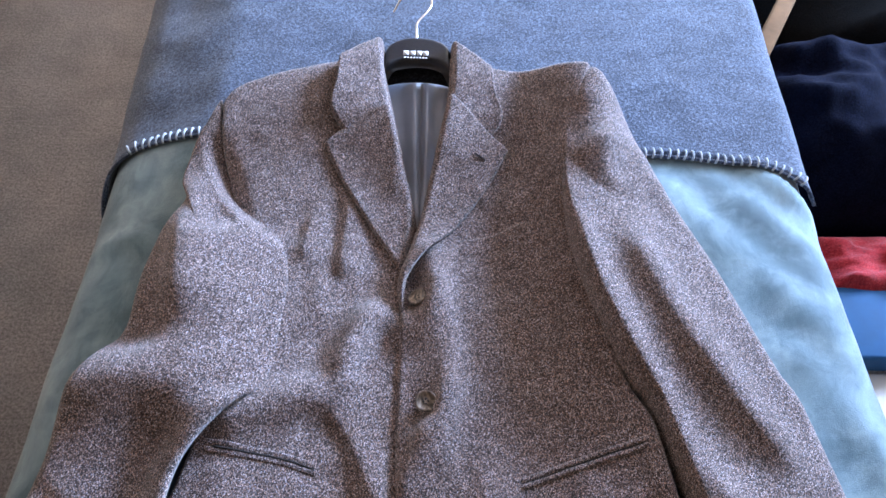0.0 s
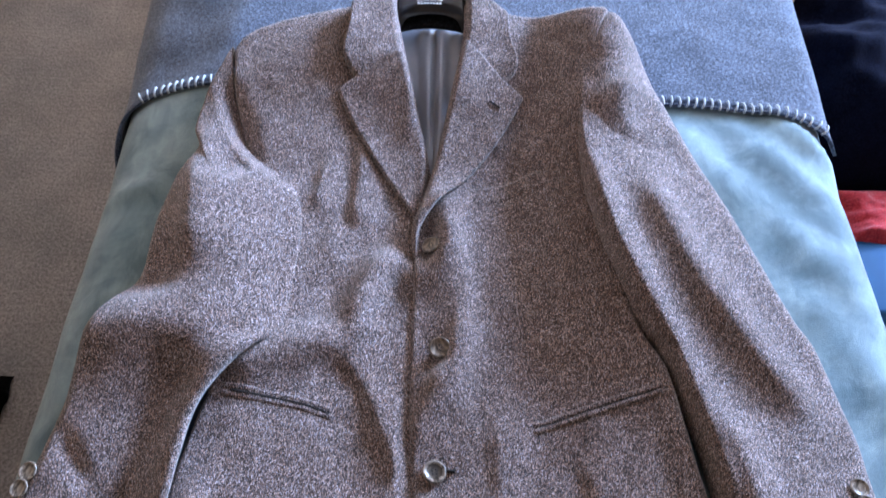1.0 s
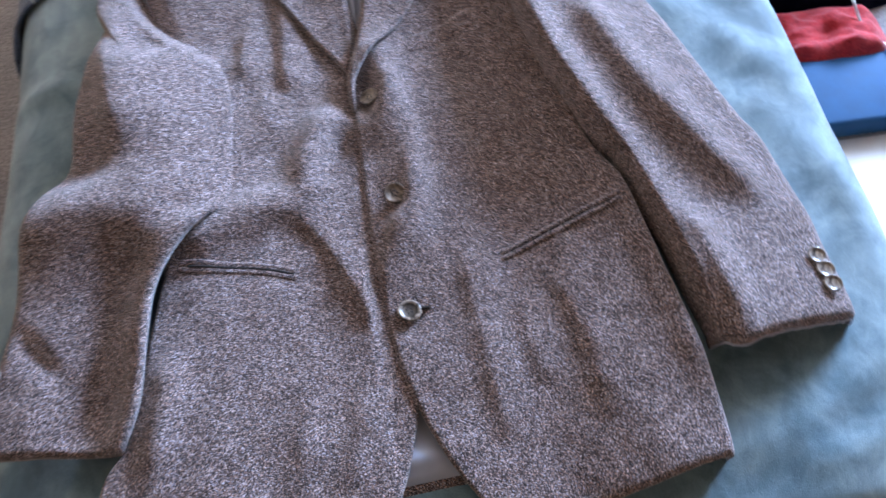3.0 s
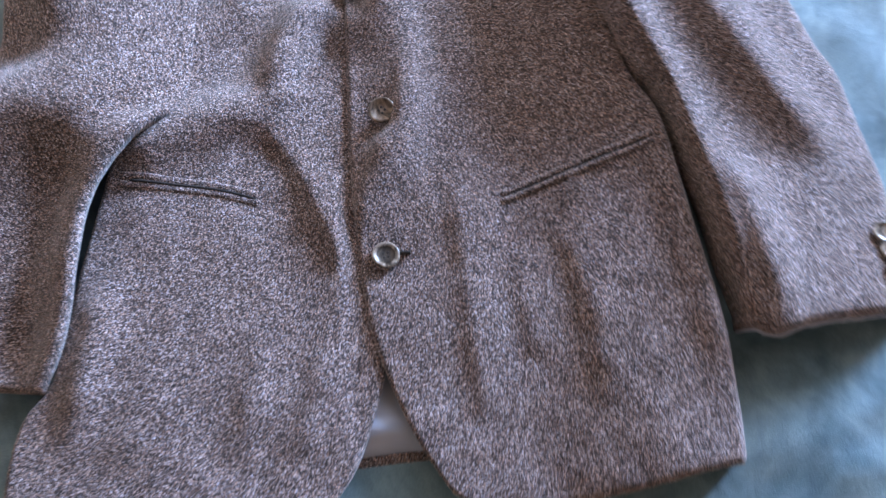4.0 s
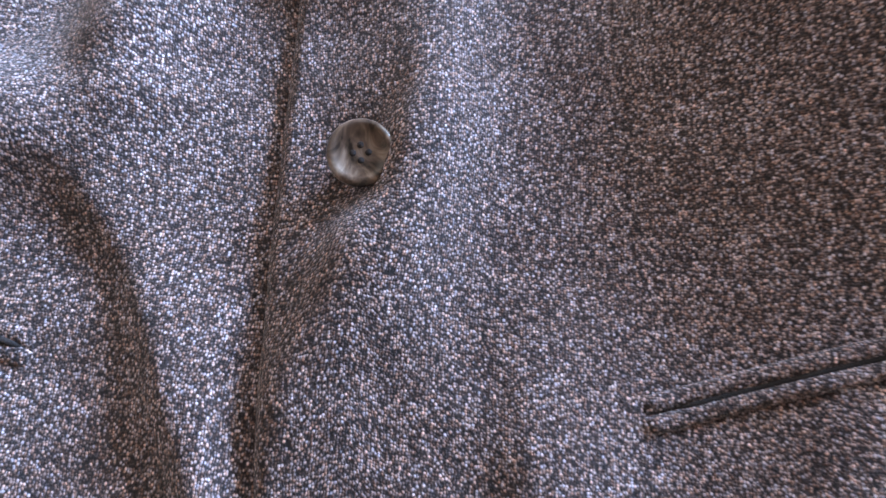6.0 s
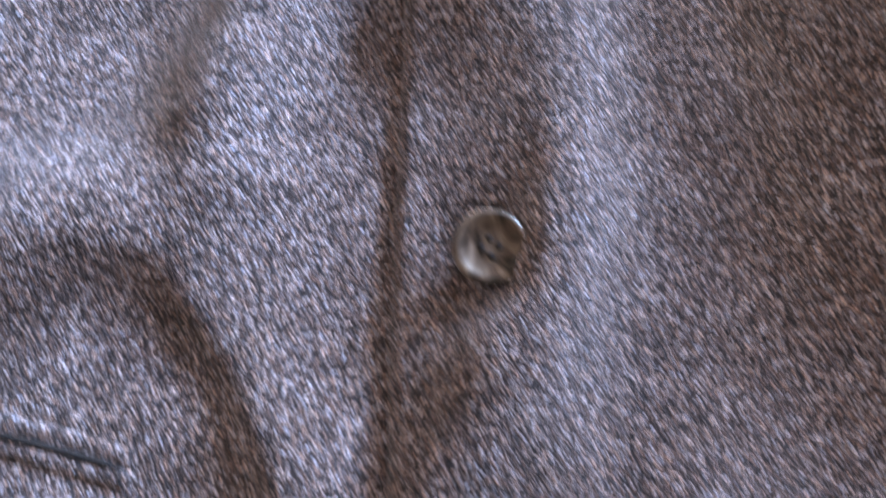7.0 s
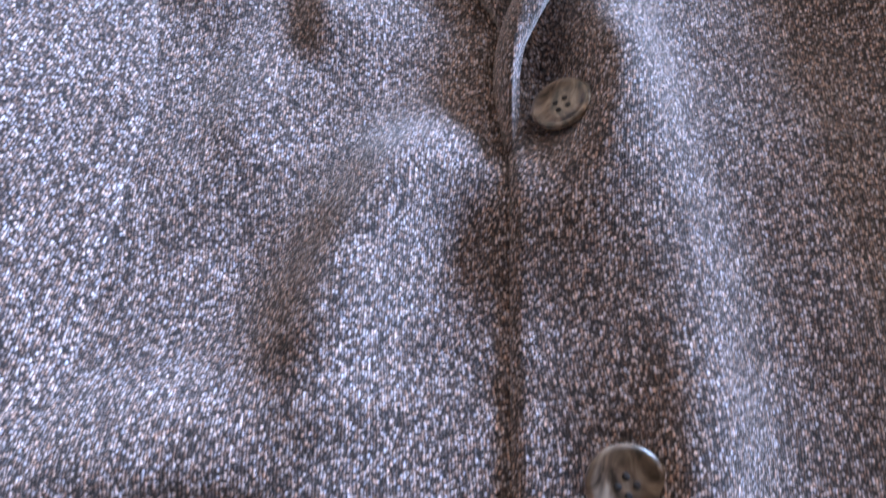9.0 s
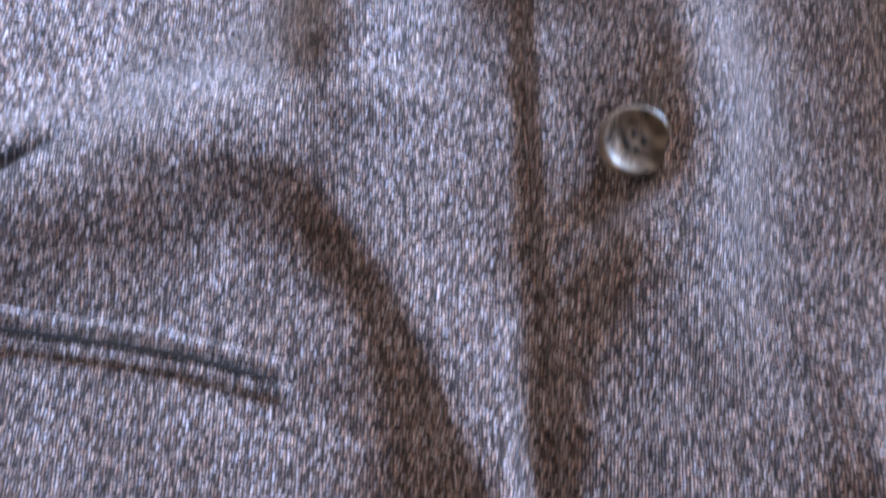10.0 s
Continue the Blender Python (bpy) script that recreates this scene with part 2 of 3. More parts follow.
def cloth(name, G, Z, material, parent, edges=None, thick=0.003, label="", grain=0.0):
    """A cloth panel over the plan grid G with heights Z; edges: for each side, how far and within what width it rolls down."""
    nv, nu = G.shape[:2]
    Z = Z.copy()
    P = G
    du = np.linalg.norm(np.diff(P, axis=1), axis=2)
    dv = np.linalg.norm(np.diff(P, axis=0), axis=2)
    cu = np.concatenate([np.zeros((nv, 1)), np.cumsum(du, 1)], 1)
    cv = np.concatenate([np.zeros((1, nu)), np.cumsum(dv, 0)], 0)
    dist = {"left": cu, "right": cu[:, -1:] - cu, "bottom": cv, "top": cv[-1:] - cv}
    roll = {k: (0.003, 0.004) for k in dist}
    roll.update(edges or {})
    for k, (drop, r) in roll.items():
        if r > 0:
            q = np.clip(1 - dist[k] / r, 0, 1)
            Z -= drop * (1 - np.sqrt(np.clip(1 - q * q, 0, 1)))
    V = np.concatenate([P, Z[..., None]], 2).reshape(-1, 3)
    idx = np.arange(nv * nu).reshape(nv, nu)
    faces = np.stack([idx[:-1, :-1], idx[:-1, 1:], idx[1:, 1:], idx[1:, :-1]], -1).reshape(-1, 4).tolist()
    ring = np.concatenate([idx[0, :], idx[1:, -1], idx[-1, -2::-1], idx[-2:0:-1, 0]])
    mid = V.mean(0)
    inner = V[ring].copy()
    inner[:, 2] -= thick
    cen = inner[:, :2] - mid[:2]
    inner2 = inner.copy()
    inner2[:, :2] -= cen / np.linalg.norm(cen, axis=1)[:, None] * 0.008
    n0, m = len(V), len(ring)
    V = np.vstack([V, inner, inner2])
    for i in range(m):
        j = (i + 1) % m
        faces.append([int(ring[j]), int(ring[i]), n0 + i, n0 + j])
        faces.append([n0 + j, n0 + i, n0 + m + i, n0 + m + j])
    me = bpy.data.meshes.new(name)
    me.from_pydata(V.tolist(), [], faces)
    uv = np.zeros((len(V), 2))
    P3 = np.concatenate([P, Z[..., None]], 2)
    ex = np.concatenate([np.zeros((nv, 1)), np.cumsum(np.linalg.norm(np.diff(P3, axis=1), axis=2) - du, 1)], 1)
    ey = np.concatenate([np.zeros((1, nu)), np.cumsum(np.linalg.norm(np.diff(P3, axis=0), axis=2) - dv, 0)], 0)
    ex, ey = ex - ex[:, nu // 2:nu // 2 + 1], ey - ey[nv // 2:nv // 2 + 1]
    ca, sa = math.cos(radians(grain)), math.sin(radians(grain))
    uv[:n0] = np.stack([P[..., 0] * ca + P[..., 1] * sa, P[..., 1] * ca - P[..., 0] * sa], -1).reshape(-1, 2)
    uv[:n0] += np.stack([ex, ey], -1).reshape(-1, 2)
    uv[n0:n0 + m] = uv[ring] + 0.003
    uv[n0 + m:] = uv[ring] + 0.009
    layer = me.uv_layers.new(name="cloth")
    loops = np.zeros(len(me.loops), int)
    me.loops.foreach_get("vertex_index", loops)
    layer.data.foreach_set("uv", uv[loops].ravel())
    me.materials.append(material)
    me.polygons.foreach_set("use_smooth", [True] * len(me.polygons))
    me.update()
    ob = new(name, me)
    LAST[name] = V[:n0]
    if parent:
        ob.parent = parent
    if label:
        ob["label"] = label
    return ob


def tube_bm(pts, r, seg=10, n=40, bm=None):
    c = curve(pts, n)
    bm = bm or bmesh.new()
    rings = []
    for i in range(n):
        t = Vector(c[min(i + 1, n - 1)] - c[max(i - 1, 0)]).normalized()
        q = t.to_track_quat("Z", "Y").to_matrix()
        rings.append([bm.verts.new(Vector(c[i]) + q @ Vector((math.cos(2 * math.pi * k / seg) * r, math.sin(2 * math.pi * k / seg) * r, 0))) for k in range(seg)])
    for a, b in zip(rings, rings[1:]):
        for k in range(seg):
            bm.faces.new((a[k], a[(k + 1) % seg], b[(k + 1) % seg], b[k]))
    bm.faces.new(rings[0][::-1])
    bm.faces.new(rings[-1])
    return bm


def lathe_bm(profile, seg=40):
    """Spin (radius, height) pairs round z."""
    bm = bmesh.new()
    rings = []
    for r, z in profile:
        rings.append([bm.verts.new((0, 0, z))] if r < 1e-6 else [bm.verts.new((r * math.cos(2 * math.pi * k / seg), r * math.sin(2 * math.pi * k / seg), z)) for k in range(seg)])
    for a, b in zip(rings, rings[1:]):
        for k in range(seg):
            l = (k + 1) % seg
            if len(a) == 1:
                bm.faces.new((a[0], b[k], b[l]))
            elif len(b) == 1:
                bm.faces.new((a[k], a[l], b[0]))
            else:
                bm.faces.new((a[k], a[l], b[l], b[k]))
    bmesh.ops.recalc_face_normals(bm, faces=bm.faces[:])
    return bm


# ---- the room ----
# walls and ceiling are unseen, placed and coloured to give a warm bounce fill
RX0, RX1, RY0, RY1, RH = -1.2, WALL_X, -1.3, WALL_Y, 2.55
tagged(part("floor", box_bm(RX0 - 0.1, RX1 + 0.1, RY0 - 0.1, RY1 + 0.1, -0.1, 0.0), M_CARPET), "brown flat-woven carpet floor", "floor", kind="structure")
tagged(part("ceiling", box_bm(RX0 - 0.1, RX1 + 0.1, RY0 - 0.1, RY1 + 0.1, RH, RH + 0.1), M_CEIL), "unseen warm white ceiling, added to bounce light", "ceiling", kind="structure")
tagged(part("wall_west", box_bm(RX0 - 0.1, RX0, RY0, RY1, 0, RH), M_WALL), "unseen warm beige wall, added to bounce light", "wall", kind="structure")
tagged(part("wall_south", box_bm(RX0 - 0.1, RX1 + 0.1, RY0 - 0.1, RY0, 0, RH), M_WALL), "unseen warm beige wall, added to bounce light", "wall", kind="structure")
tagged(part("wall_north", box_bm(RX0 - 0.1, RX1 + 0.1, RY1, RY1 + 0.1, 0, RH), M_WALL), "unseen warm beige wall, added to bounce light", "wall", kind="structure")
_bm = bmesh.new()
for y0, y1, z0, z1 in ((RY0, WIN_Y[0], 0, RH), (WIN_Y[1], RY1, 0, RH), (WIN_Y[0], WIN_Y[1], 0, WIN_Z[0]), (WIN_Y[0], WIN_Y[1], WIN_Z[1], RH)):
    bmesh.ops.create_cube(_bm, size=1, matrix=Matrix.LocRotScale((RX1 + 0.06, (y0 + y1) / 2, (z0 + z1) / 2), None, (0.12, y1 - y0, z1 - z0)))
tagged(part("wall_east", _bm, M_WALL), "unseen warm beige bounce wall with a window opening", "wall", kind="structure")
win = thing("window_1", "white painted window frame in the wall", "window", kind="structure")
for y0, y1, z0, z1 in ((WIN_Y[0], WIN_Y[0] + 0.05, *WIN_Z), (WIN_Y[1] - 0.05, WIN_Y[1], *WIN_Z), (WIN_Y[0] + 0.05, WIN_Y[1] - 0.05, WIN_Z[0], WIN_Z[0] + 0.05), (WIN_Y[0] + 0.05, WIN_Y[1] - 0.05, WIN_Z[1] - 0.05, WIN_Z[1])):
    part("window_frame", box_bm(RX1 + 0.03, RX1 + 0.08, y0, y1, z0, z1, 0.004), M_FRAME, win)


# ---- bed, sheet and blanket ----
BX0, BX1, BY0, BY1, BZ = -0.398, 0.480, -0.143, 1.78, 0.472
bed = thing("bed", "narrow single bed with a mattress on a wooden base", "bed")
part("mattress", box_bm(BX0 + 0.03, BX1 - 0.03, BY0 + 0.03, BY1 - 0.03, 0.28, BZ - 0.04, 0.03, 4), M_MATTRESS, bed)
part("bed_base", box_bm(BX0 + 0.05, BX1 - 0.05, BY0 + 0.05, BY1 - 0.05, 0.12, 0.28, 0.01), M_WOOD, bed)
for x in (BX0 + 0.09, BX1 - 0.09):
    for y in (BY0 + 0.09, BY1 - 0.09):
        part("leg", box_bm(x - 0.03, x + 0.03, y - 0.03, y + 0.03, 0.0, 0.12, 0.004), M_WOOD, bed)


def drape(s, lo, hi, rl, rr):
    """Across a bed: from a length s measured over cloth, the plan place and the drop below the top."""
    x = np.array(s, float)
    off = np.zeros_like(x)
    for sgn, edge, r in ((-1, lo, rl), (1, hi, rr)):
        a = (sgn * (x - edge) + r) / r
        over = a > 0
        ang = np.clip(a, 0, math.pi / 2)
        nx = edge - sgn * r + sgn * r * np.sin(ang)
        nz = r * (1 - np.cos(ang)) + np.clip(a - math.pi / 2, 0, None) * r
        x, off = np.where(over, nx, x), np.where(over, nz, off)
    return x, off


def bed_top(x, y):
    """Height of the sheet's top, with its soft creases."""
    X, Y = np.asarray(x, float), np.asarray(y, float)
    z = BZ + wobble(X, Y, 7, 0.0028, 3.0) + wobble(X, Y, 16, 0.0020, 7.0) + wobble(X, Y, 34, 0.0010, 8.0)
    z = z + ridge(X, Y, [(0.26, 0.52), (0.33, 0.42), (0.40, 0.33), (0.46, 0.25)], 0.0035, 0.018, 0.034, 0.06)
    z = z + ridge(X, Y, [(0.33, 0.52), (0.40, 0.44), (0.47, 0.36)], 0.0032, 0.018, 0.032, 0.05)
    z = z + ridge(X, Y, [(0.40, 0.52), (0.45, 0.47), (0.49, 0.42)], 0.006, 0.012, 0.020, 0.04)
    z = z + ridge(X, Y, [(0.36, 0.30), (0.42, 0.20), (0.47, 0.10)], 0.0025, 0.018, 0.030, 0.05)
    z = z + ridge(X, Y, [(0.22, -0.09), (0.33, -0.06), (0.46, 0.0)], 0.0035, 0.02, 0.015, 0.05)
    z = z + ridge(X, Y, [(0.28, -0.10), (0.38, -0.085), (0.47, -0.06)], 0.0035, 0.012, 0.015, 0.05)
    z = z + ridge(X, Y, [(-0.40, 0.38), (-0.34, 0.40), (-0.28, 0.385)], 0.006, 0.02, 0.010, 0.04)
    return z - 0.034 * sstep((-0.24 - X) / 0.14) + wobble(X, Y, 11, 0.005, 9.0) * sstep((-0.22 - X) / 0.06)


def draped(name, lift, ylo, yhi, drop, material, dropr=None, step=0.010, rl=0.06, rr=0.045, foot=True, warp=None):
    s = np.arange(BX0 - drop, BX1 + (drop if dropr is None else dropr) + 1e-6, step)
    t = np.arange(ylo - (drop if foot else 0), yhi, step)
    S, T = np.meshgrid(s, t)
    X, offx = drape(S, BX0 - lift, BX1 + lift, rl, rr)
    if foot:
        Y, offy = drape(T, BY0, 99.0, 0.020, 0.05)
    else:
        Y, offy = T.copy(), 0 * T
    if warp is not None:
        Y = warp(S, T)
    hang = sstep((offx + offy) / 0.1)
    Z = bed_top(X, Y) + lift - np.maximum(offx, offy)
    X = X + hang * wobble(S, T, 9, 0.012, 1.0) * (np.abs(S - 0.05) > 0.3)
    Y = Y + sstep(offy / 0.1) * wobble(S, T, 9, 0.012, 2.0) if foot else Y
    X = X + (X - 0.05) * 0.15 * np.clip(Y - 0.5, 0, 0.5)
    nv, nu = S.shape
    me = bpy.data.meshes.new(name)
    V = np.stack([X, Y, Z], -1).reshape(-1, 3)
    idx = np.arange(nv * nu).reshape(nv, nu)
    me.from_pydata(V.tolist(), [], np.stack([idx[:-1, :-1], idx[:-1, 1:], idx[1:, 1:], idx[1:, :-1]], -1).reshape(-1, 4).tolist())
    me.materials.append(material)
    me.polygons.foreach_set("use_smooth", [True] * len(me.polygons))
    ob = new(name, me)
    sol = ob.modifiers.new("thickness", "SOLIDIFY")
    sol.thickness, sol.offset = 0.004, -1
    return ob, V.reshape(nv, nu, 3)


sheet_ob, _ = draped("bed_sheet", 0.0, BY0, BY1, 0.26, M_SHEET)
tagged(sheet_ob, "creased teal velvet bed sheet draped over the mattress", "bed sheet")

EDGE = [(-0.66, 0.34), (-0.50, 0.450), (-0.435, 0.492), (-0.405, 0.518), (-0.370, 0.538), (-0.31, 0.549), (0.0, 0.537), (0.276, 0.528), (0.353, 0.523), (0.422, 0.512), (0.477, 0.484), (0.53, 0.44), (0.75, 0.30)]
_e = curve(EDGE, 300)


def blanket_warp(S, T):
    y0 = np.interp(S, _e[:, 0], _e[:, 1])
    return y0 + (T - 0.5) * (BY1 + 0.02 - y0) / (BY1 + 0.02 - 0.5)


blanket_ob, BV = draped("blanket", 0.005, 0.5, BY1 + 0.02, 0.12, M_BLANKET, dropr=0.012, step=0.010, foot=False, warp=blanket_warp, rl=0.055, rr=0.03)
tagged(blanket_ob, "blue-grey fleece blanket with a whip-stitched edge, on the bed", "blanket")
# whip stitches along the blanket's near edge
_sb = bmesh.new()
tube_bm([(0.0006, 0.0095, 0.0002), (0.0010, 0.0075, 0.0026), (0.0012, 0.001, 0.0034), (0.0006, -0.0035, 0.0018), (0, -0.0045, -0.002)], 0.0014, 6, 10, _sb)
_first = part("stitch", _sb, M_YARN, blanket_ob)
_edge = curve([tuple(p) for p in BV[0, ::2]], 108)
for i in range(19, 106):
    p, q = Vector(_edge[i]), Vector(_edge[i + 1])
    tx = (q - p).normalized()
    up = Vector((0, 0, 1)) - tx * tx.z
    up.normalize()
    m = Matrix((tx, up.cross(tx), up)).transposed().to_4x4()
    if p.x < -0.412 and i > 19:
        continue
    jig = random.uniform(-0.25, 0.25)
    m = Matrix.Translation(p + Vector((0, 0, 0.001))) @ m @ Matrix.Rotation(jig, 4, "Z")
    o = _first if i == 19 else new("stitch", _first.data)
    o.parent = blanket_ob
    o.matrix_basis = m
_hb = tube_bm([tuple(p + np.array((0, -0.001, -0.001))) for p in BV[0, ::3]], 0.0022, 8, 260)
part("hem", _hb, M_BLANKET, blanket_ob, "rolled fleece hem")


# ---- the jacket: heights ----
def gauss(X, Y, x, y, sx, sy, h):
    return h * np.exp(-((X - x) / sx) ** 2 - ((Y - y) / sy) ** 2)


def body_base(X, Y):
    low = 0.55 + 0.45 * sstep((Y - 0.07) / 0.22)
    chest = sstep((Y - 0.36) / 0.12)
    right = 0.034 * sstep((X - 0.094) / 0.104) * (1 + 0.30 * chest) - 0.004 * sstep((X - 0.030) / 0.052)
    left = 0.017 * sstep((-0.05 - X) / 0.135) * (1 - 0.25 * chest)
    z = 0.490 + low * np.where(X > 0, right, left)
    z = z + 0.009 * sstep((Y - 0.38) / 0.2) * np.exp(-(X / 0.13) ** 2) + 0.034 * sstep((Y - 0.36) / 0.25)
    return z


PLACKET = [(-0.010, 0.295), (-0.011, 0.270), (-0.012, 0.245), (-0.011, 0.220)]


def right_height(X, Y):
    z = body_base(X, Y)
    # roll beside the buttons, and the pull of each button
    z = z + ridge(X, Y, [(0.014, 0.40), (0.017, 0.33), (0.023, 0.285), (0.028, 0.25), (0.029, 0.22), (0.027, 0.188), (0.023, 0.16), (0.021, 0.13), (0.023, 0.10)], 0.0072, 0.0170, 0.026, 0.055)
    z = z + ridge(X, Y, [(0.017, 0.345), (0.016, 0.304), (0.010, 0.285), (0.004, 0.262)], 0.0050, 0.014, 0.012, 0.025)
    z = z + ridge(X, Y, [(0.030, 0.226), (0.030, 0.207), (0.024, 0.188), (0.020, 0.172), (0.010, 0.158), (0.002, 0.139), (-0.005, 0.119), (-0.006, 0.095)], 0.0042, 0.022, 0.0100, 0.022)
    z = z + ridge(X, Y, PLACKET[:3], 0.0038, 0.024, 0.016, 0.02)
    z = z - gauss(X, Y, -0.006, 0.313, 0.009, 0.018, 0.009)
    for bx, by in ((0.0, 0.300), (0.009, 0.186), (0.006, 0.075)):
        z = z - gauss(X, Y, bx - 0.002, by - 0.004, 0.012, 0.016, 0.004)
    # soft upright folds below the pocket
    z = z + ridge(X, Y, [(0.064, 0.145), (0.064, 0.10), (0.066, 0.05), (0.069, 0.0), (0.073, -0.06)], 0.0034, 0.022, 0.011, 0.04)
    z = z + ridge(X, Y, [(0.104, 0.09), (0.106, 0.03), (0.110, -0.03)], 0.0021, 0.018, 0.011, 0.04)
    z = z + ridge(X, Y, [(0.138, 0.105), (0.146, 0.05), (0.152, 0.0), (0.156, -0.05)], 0.0029, 0.020, 0.012, 0.04)
    z = z + ridge(X, Y, [(0.200, 0.190), (0.210, 0.14), (0.218, 0.09), (0.226, 0.03), (0.231, -0.04)], 0.0046, 0.012, 0.014, 0.04)
    # chest
    z = z + ridge(X, Y, [(0.156, 0.51), (0.155, 0.44), (0.157, 0.36), (0.170, 0.29)], 0.0040, 0.014, 0.016, 0.05)
    z = z + ridge(X, Y, [(0.106, 0.47), (0.103, 0.40), (0.100, 0.33)], 0.0042, 0.022, 0.013, 0.05)
    z = z + ridge(X, Y, [(0.070, 0.33), (0.075, 0.26), (0.072, 0.19)], 0.0030, 0.018, 0.018, 0.05)
    z = z + wobble(X, Y, 22, 0.0022, 11.0) + wobble(X, Y, 55, 0.0009, 12.0)
    return z


def left_height(X, Y):
    z = body_base(X, Y) + 0.0005
    # an arch over the pocket, and the fold that runs from it down to the lowest button
    z = z + ridge(X, Y, [(-0.185, 0.152), (-0.147, 0.172), (-0.122, 0.183), (-0.106, 0.189), (-0.090, 0.191), (-0.074, 0.186)], 0.0092, 0.026, 0.0170, 0.020)
    z = z + ridge(X, Y, [(-0.096, 0.188), (-0.082, 0.183), (-0.068, 0.168), (-0.055, 0.149), (-0.043, 0.124), (-0.032, 0.097), (-0.024, 0.075), (-0.017, 0.050)], 0.0044, 0.024, 0.0088, 0.035)
    # a drape from the top button down to the arch
    z = z + ridge(X, Y, [(-0.034, 0.306), (-0.045, 0.285), (-0.056, 0.264), (-0.064, 0.242), (-0.067, 0.222), (-0.071, 0.204), (-0.081, 0.186)], 0.0118, 0.018, 0.0190, 0.034)
    z = z - gauss(X, Y, -0.031, 0.254, 0.013, 0.019, 0.0060)
    z = z - ridge(X, Y, [(-0.036, 0.222), (-0.058, 0.217), (-0.082, 0.208)], 0.0022, 0.008, 0.008, 0.015)
    z = z + ridge(X, Y, [(-0.010, 0.296), (-0.013, 0.272), (-0.016, 0.250), (-0.013, 0.232)], 0.0052, 0.020, 0.0115, 0.018)
    z = z + ridge(X, Y, [(-0.075, 0.05), (-0.085, 0.0), (-0.10, -0.07)], 0.0026, 0.016, 0.012, 0.04)
    z = z + ridge(X, Y, [(-0.030, 0.03), (-0.045, -0.02), (-0.065, -0.08)], 0.0028, 0.014, 0.011, 0.04)
    z = z + ridge(X, Y, [(-0.190, 0.08), (-0.195, 0.02), (-0.21, -0.05)], 0.0060, 0.012, 0.014, 0.04)
    # upright chest folds
    z = z + ridge(X, Y, [(-0.074, 0.44), (-0.077, 0.39), (-0.078, 0.35), (-0.074, 0.31)], 0.0058, 0.020, 0.010, 0.03)
    z = z + ridge(X, Y, [(-0.108, 0.42), (-0.116, 0.375), (-0.120, 0.33)], 0.0046, 0.020, 0.010, 0.03)
    z = z + ridge(X, Y, [(-0.098, 0.33), (-0.101, 0.30), (-0.104, 0.27)], 0.0036, 0.016, 0.012, 0.02)
    z = z - gauss(X, Y, -0.004, 0.313, 0.012, 0.022, 0.012)
    z = z - ridge(X, Y, [(-0.240, 0.485), (-0.225, 0.468), (-0.207, 0.425), (-0.186, 0.38)], 0.0036, 0.014, 0.014, 0.02)
    z = z + wobble(X, Y, 22, 0.0024, 21.0) + wobble(X, Y, 55, 0.0009, 22.0)
    under = sstep((X + 0.030) / 0.012)
    z = z * (1 - under) + under * np.minimum(z, right_height(X, Y) - 0.001)
    return 0.483 + 0.003 * np.logaddexp(0, (z - 0.483) / 0.003)


jacket = thing("tweed_jacket", "brown and grey salt-and-pepper tweed blazer laid buttoned on a bed", "jacket")

# back of the jacket, seen through the neck and below the fronts
G = patch([(-0.24, -0.06), (-0.1, -0.068), (0.03, -0.062), (0.22, -0.06)], [(0.22, -0.06), (0.19, 0.25), (0.18, 0.58)], [(-0.21, 0.54), (-0.06, 0.628), (0.04, 0.628), (0.18, 0.58)], [(-0.24, -0.06), (-0.19, 0.25), (-0.21, 0.54)], 260, 120)
X, Y = G[..., 0], G[..., 1]
zb = bed_top(X, Y) + 0.0025 + 0.0055 * sstep((Y - 0.36) / 0.05) + 0.004 * sstep((0.0 - Y) / 0.03)
zb = zb + ridge(X, Y, [(0.005, 0.63), (0.005, 0.50), (0.003, 0.38)], 0.010, 0.009, 0.0028, 0.02) + ridge(X, Y, [(-0.010, 0.63), (-0.008, 0.50), (-0.004, 0.40)], 0.006, 0.0045, 0.010, 0.02)
zb = zb + ridge(X, Y, [(0.028, 0.62), (0.024, 0.52), (0.015, 0.44)], 0.006, 0.008, 0.012, 0.02) + 0.012 * sstep((Y - 0.45) / 0.14)
zb = zb + ridge(X, Y, [(-0.03, -0.05), (0.0, -0.045), (0.03, -0.05)], 0.006, 0.01, 0.008, 0.02)
cloth("lining", G, zb, M_LINING, jacket, label="smooth grey satin lining with a centre pleat")
G = patch([(-0.245, -0.068), (-0.1, -0.075), (0.03, -0.069), (0.225, -0.068)], [(0.225, -0.068), (0.19, 0.1)], [(-0.19, 0.1), (0.19, 0.1)], [(-0.245, -0.068), (-0.19, 0.1)], 90, 40)
cloth("back_panel", G, bed_top(G[..., 0], G[..., 1]) + 0.003, M_TWEED, jacket)

# near-black piece that stands in for the shade below the hanger
G = patch([(-0.075, 0.592), (-0.03, 0.611), (0.02, 0.611), (0.065, 0.592)], [(0.065, 0.592), (0.06, 0.655)], [(-0.07, 0.655), (0.06, 0.655)], [(-0.075, 0.592), (-0.07, 0.655)], 40, 20)
cloth("neck_shade", G, 0.5125 + 0.004 * sstep((G[..., 1] - 0.60) / 0.05), M_NECK_SHADE, jacket, label="near-black piece for the shade inside the collar")

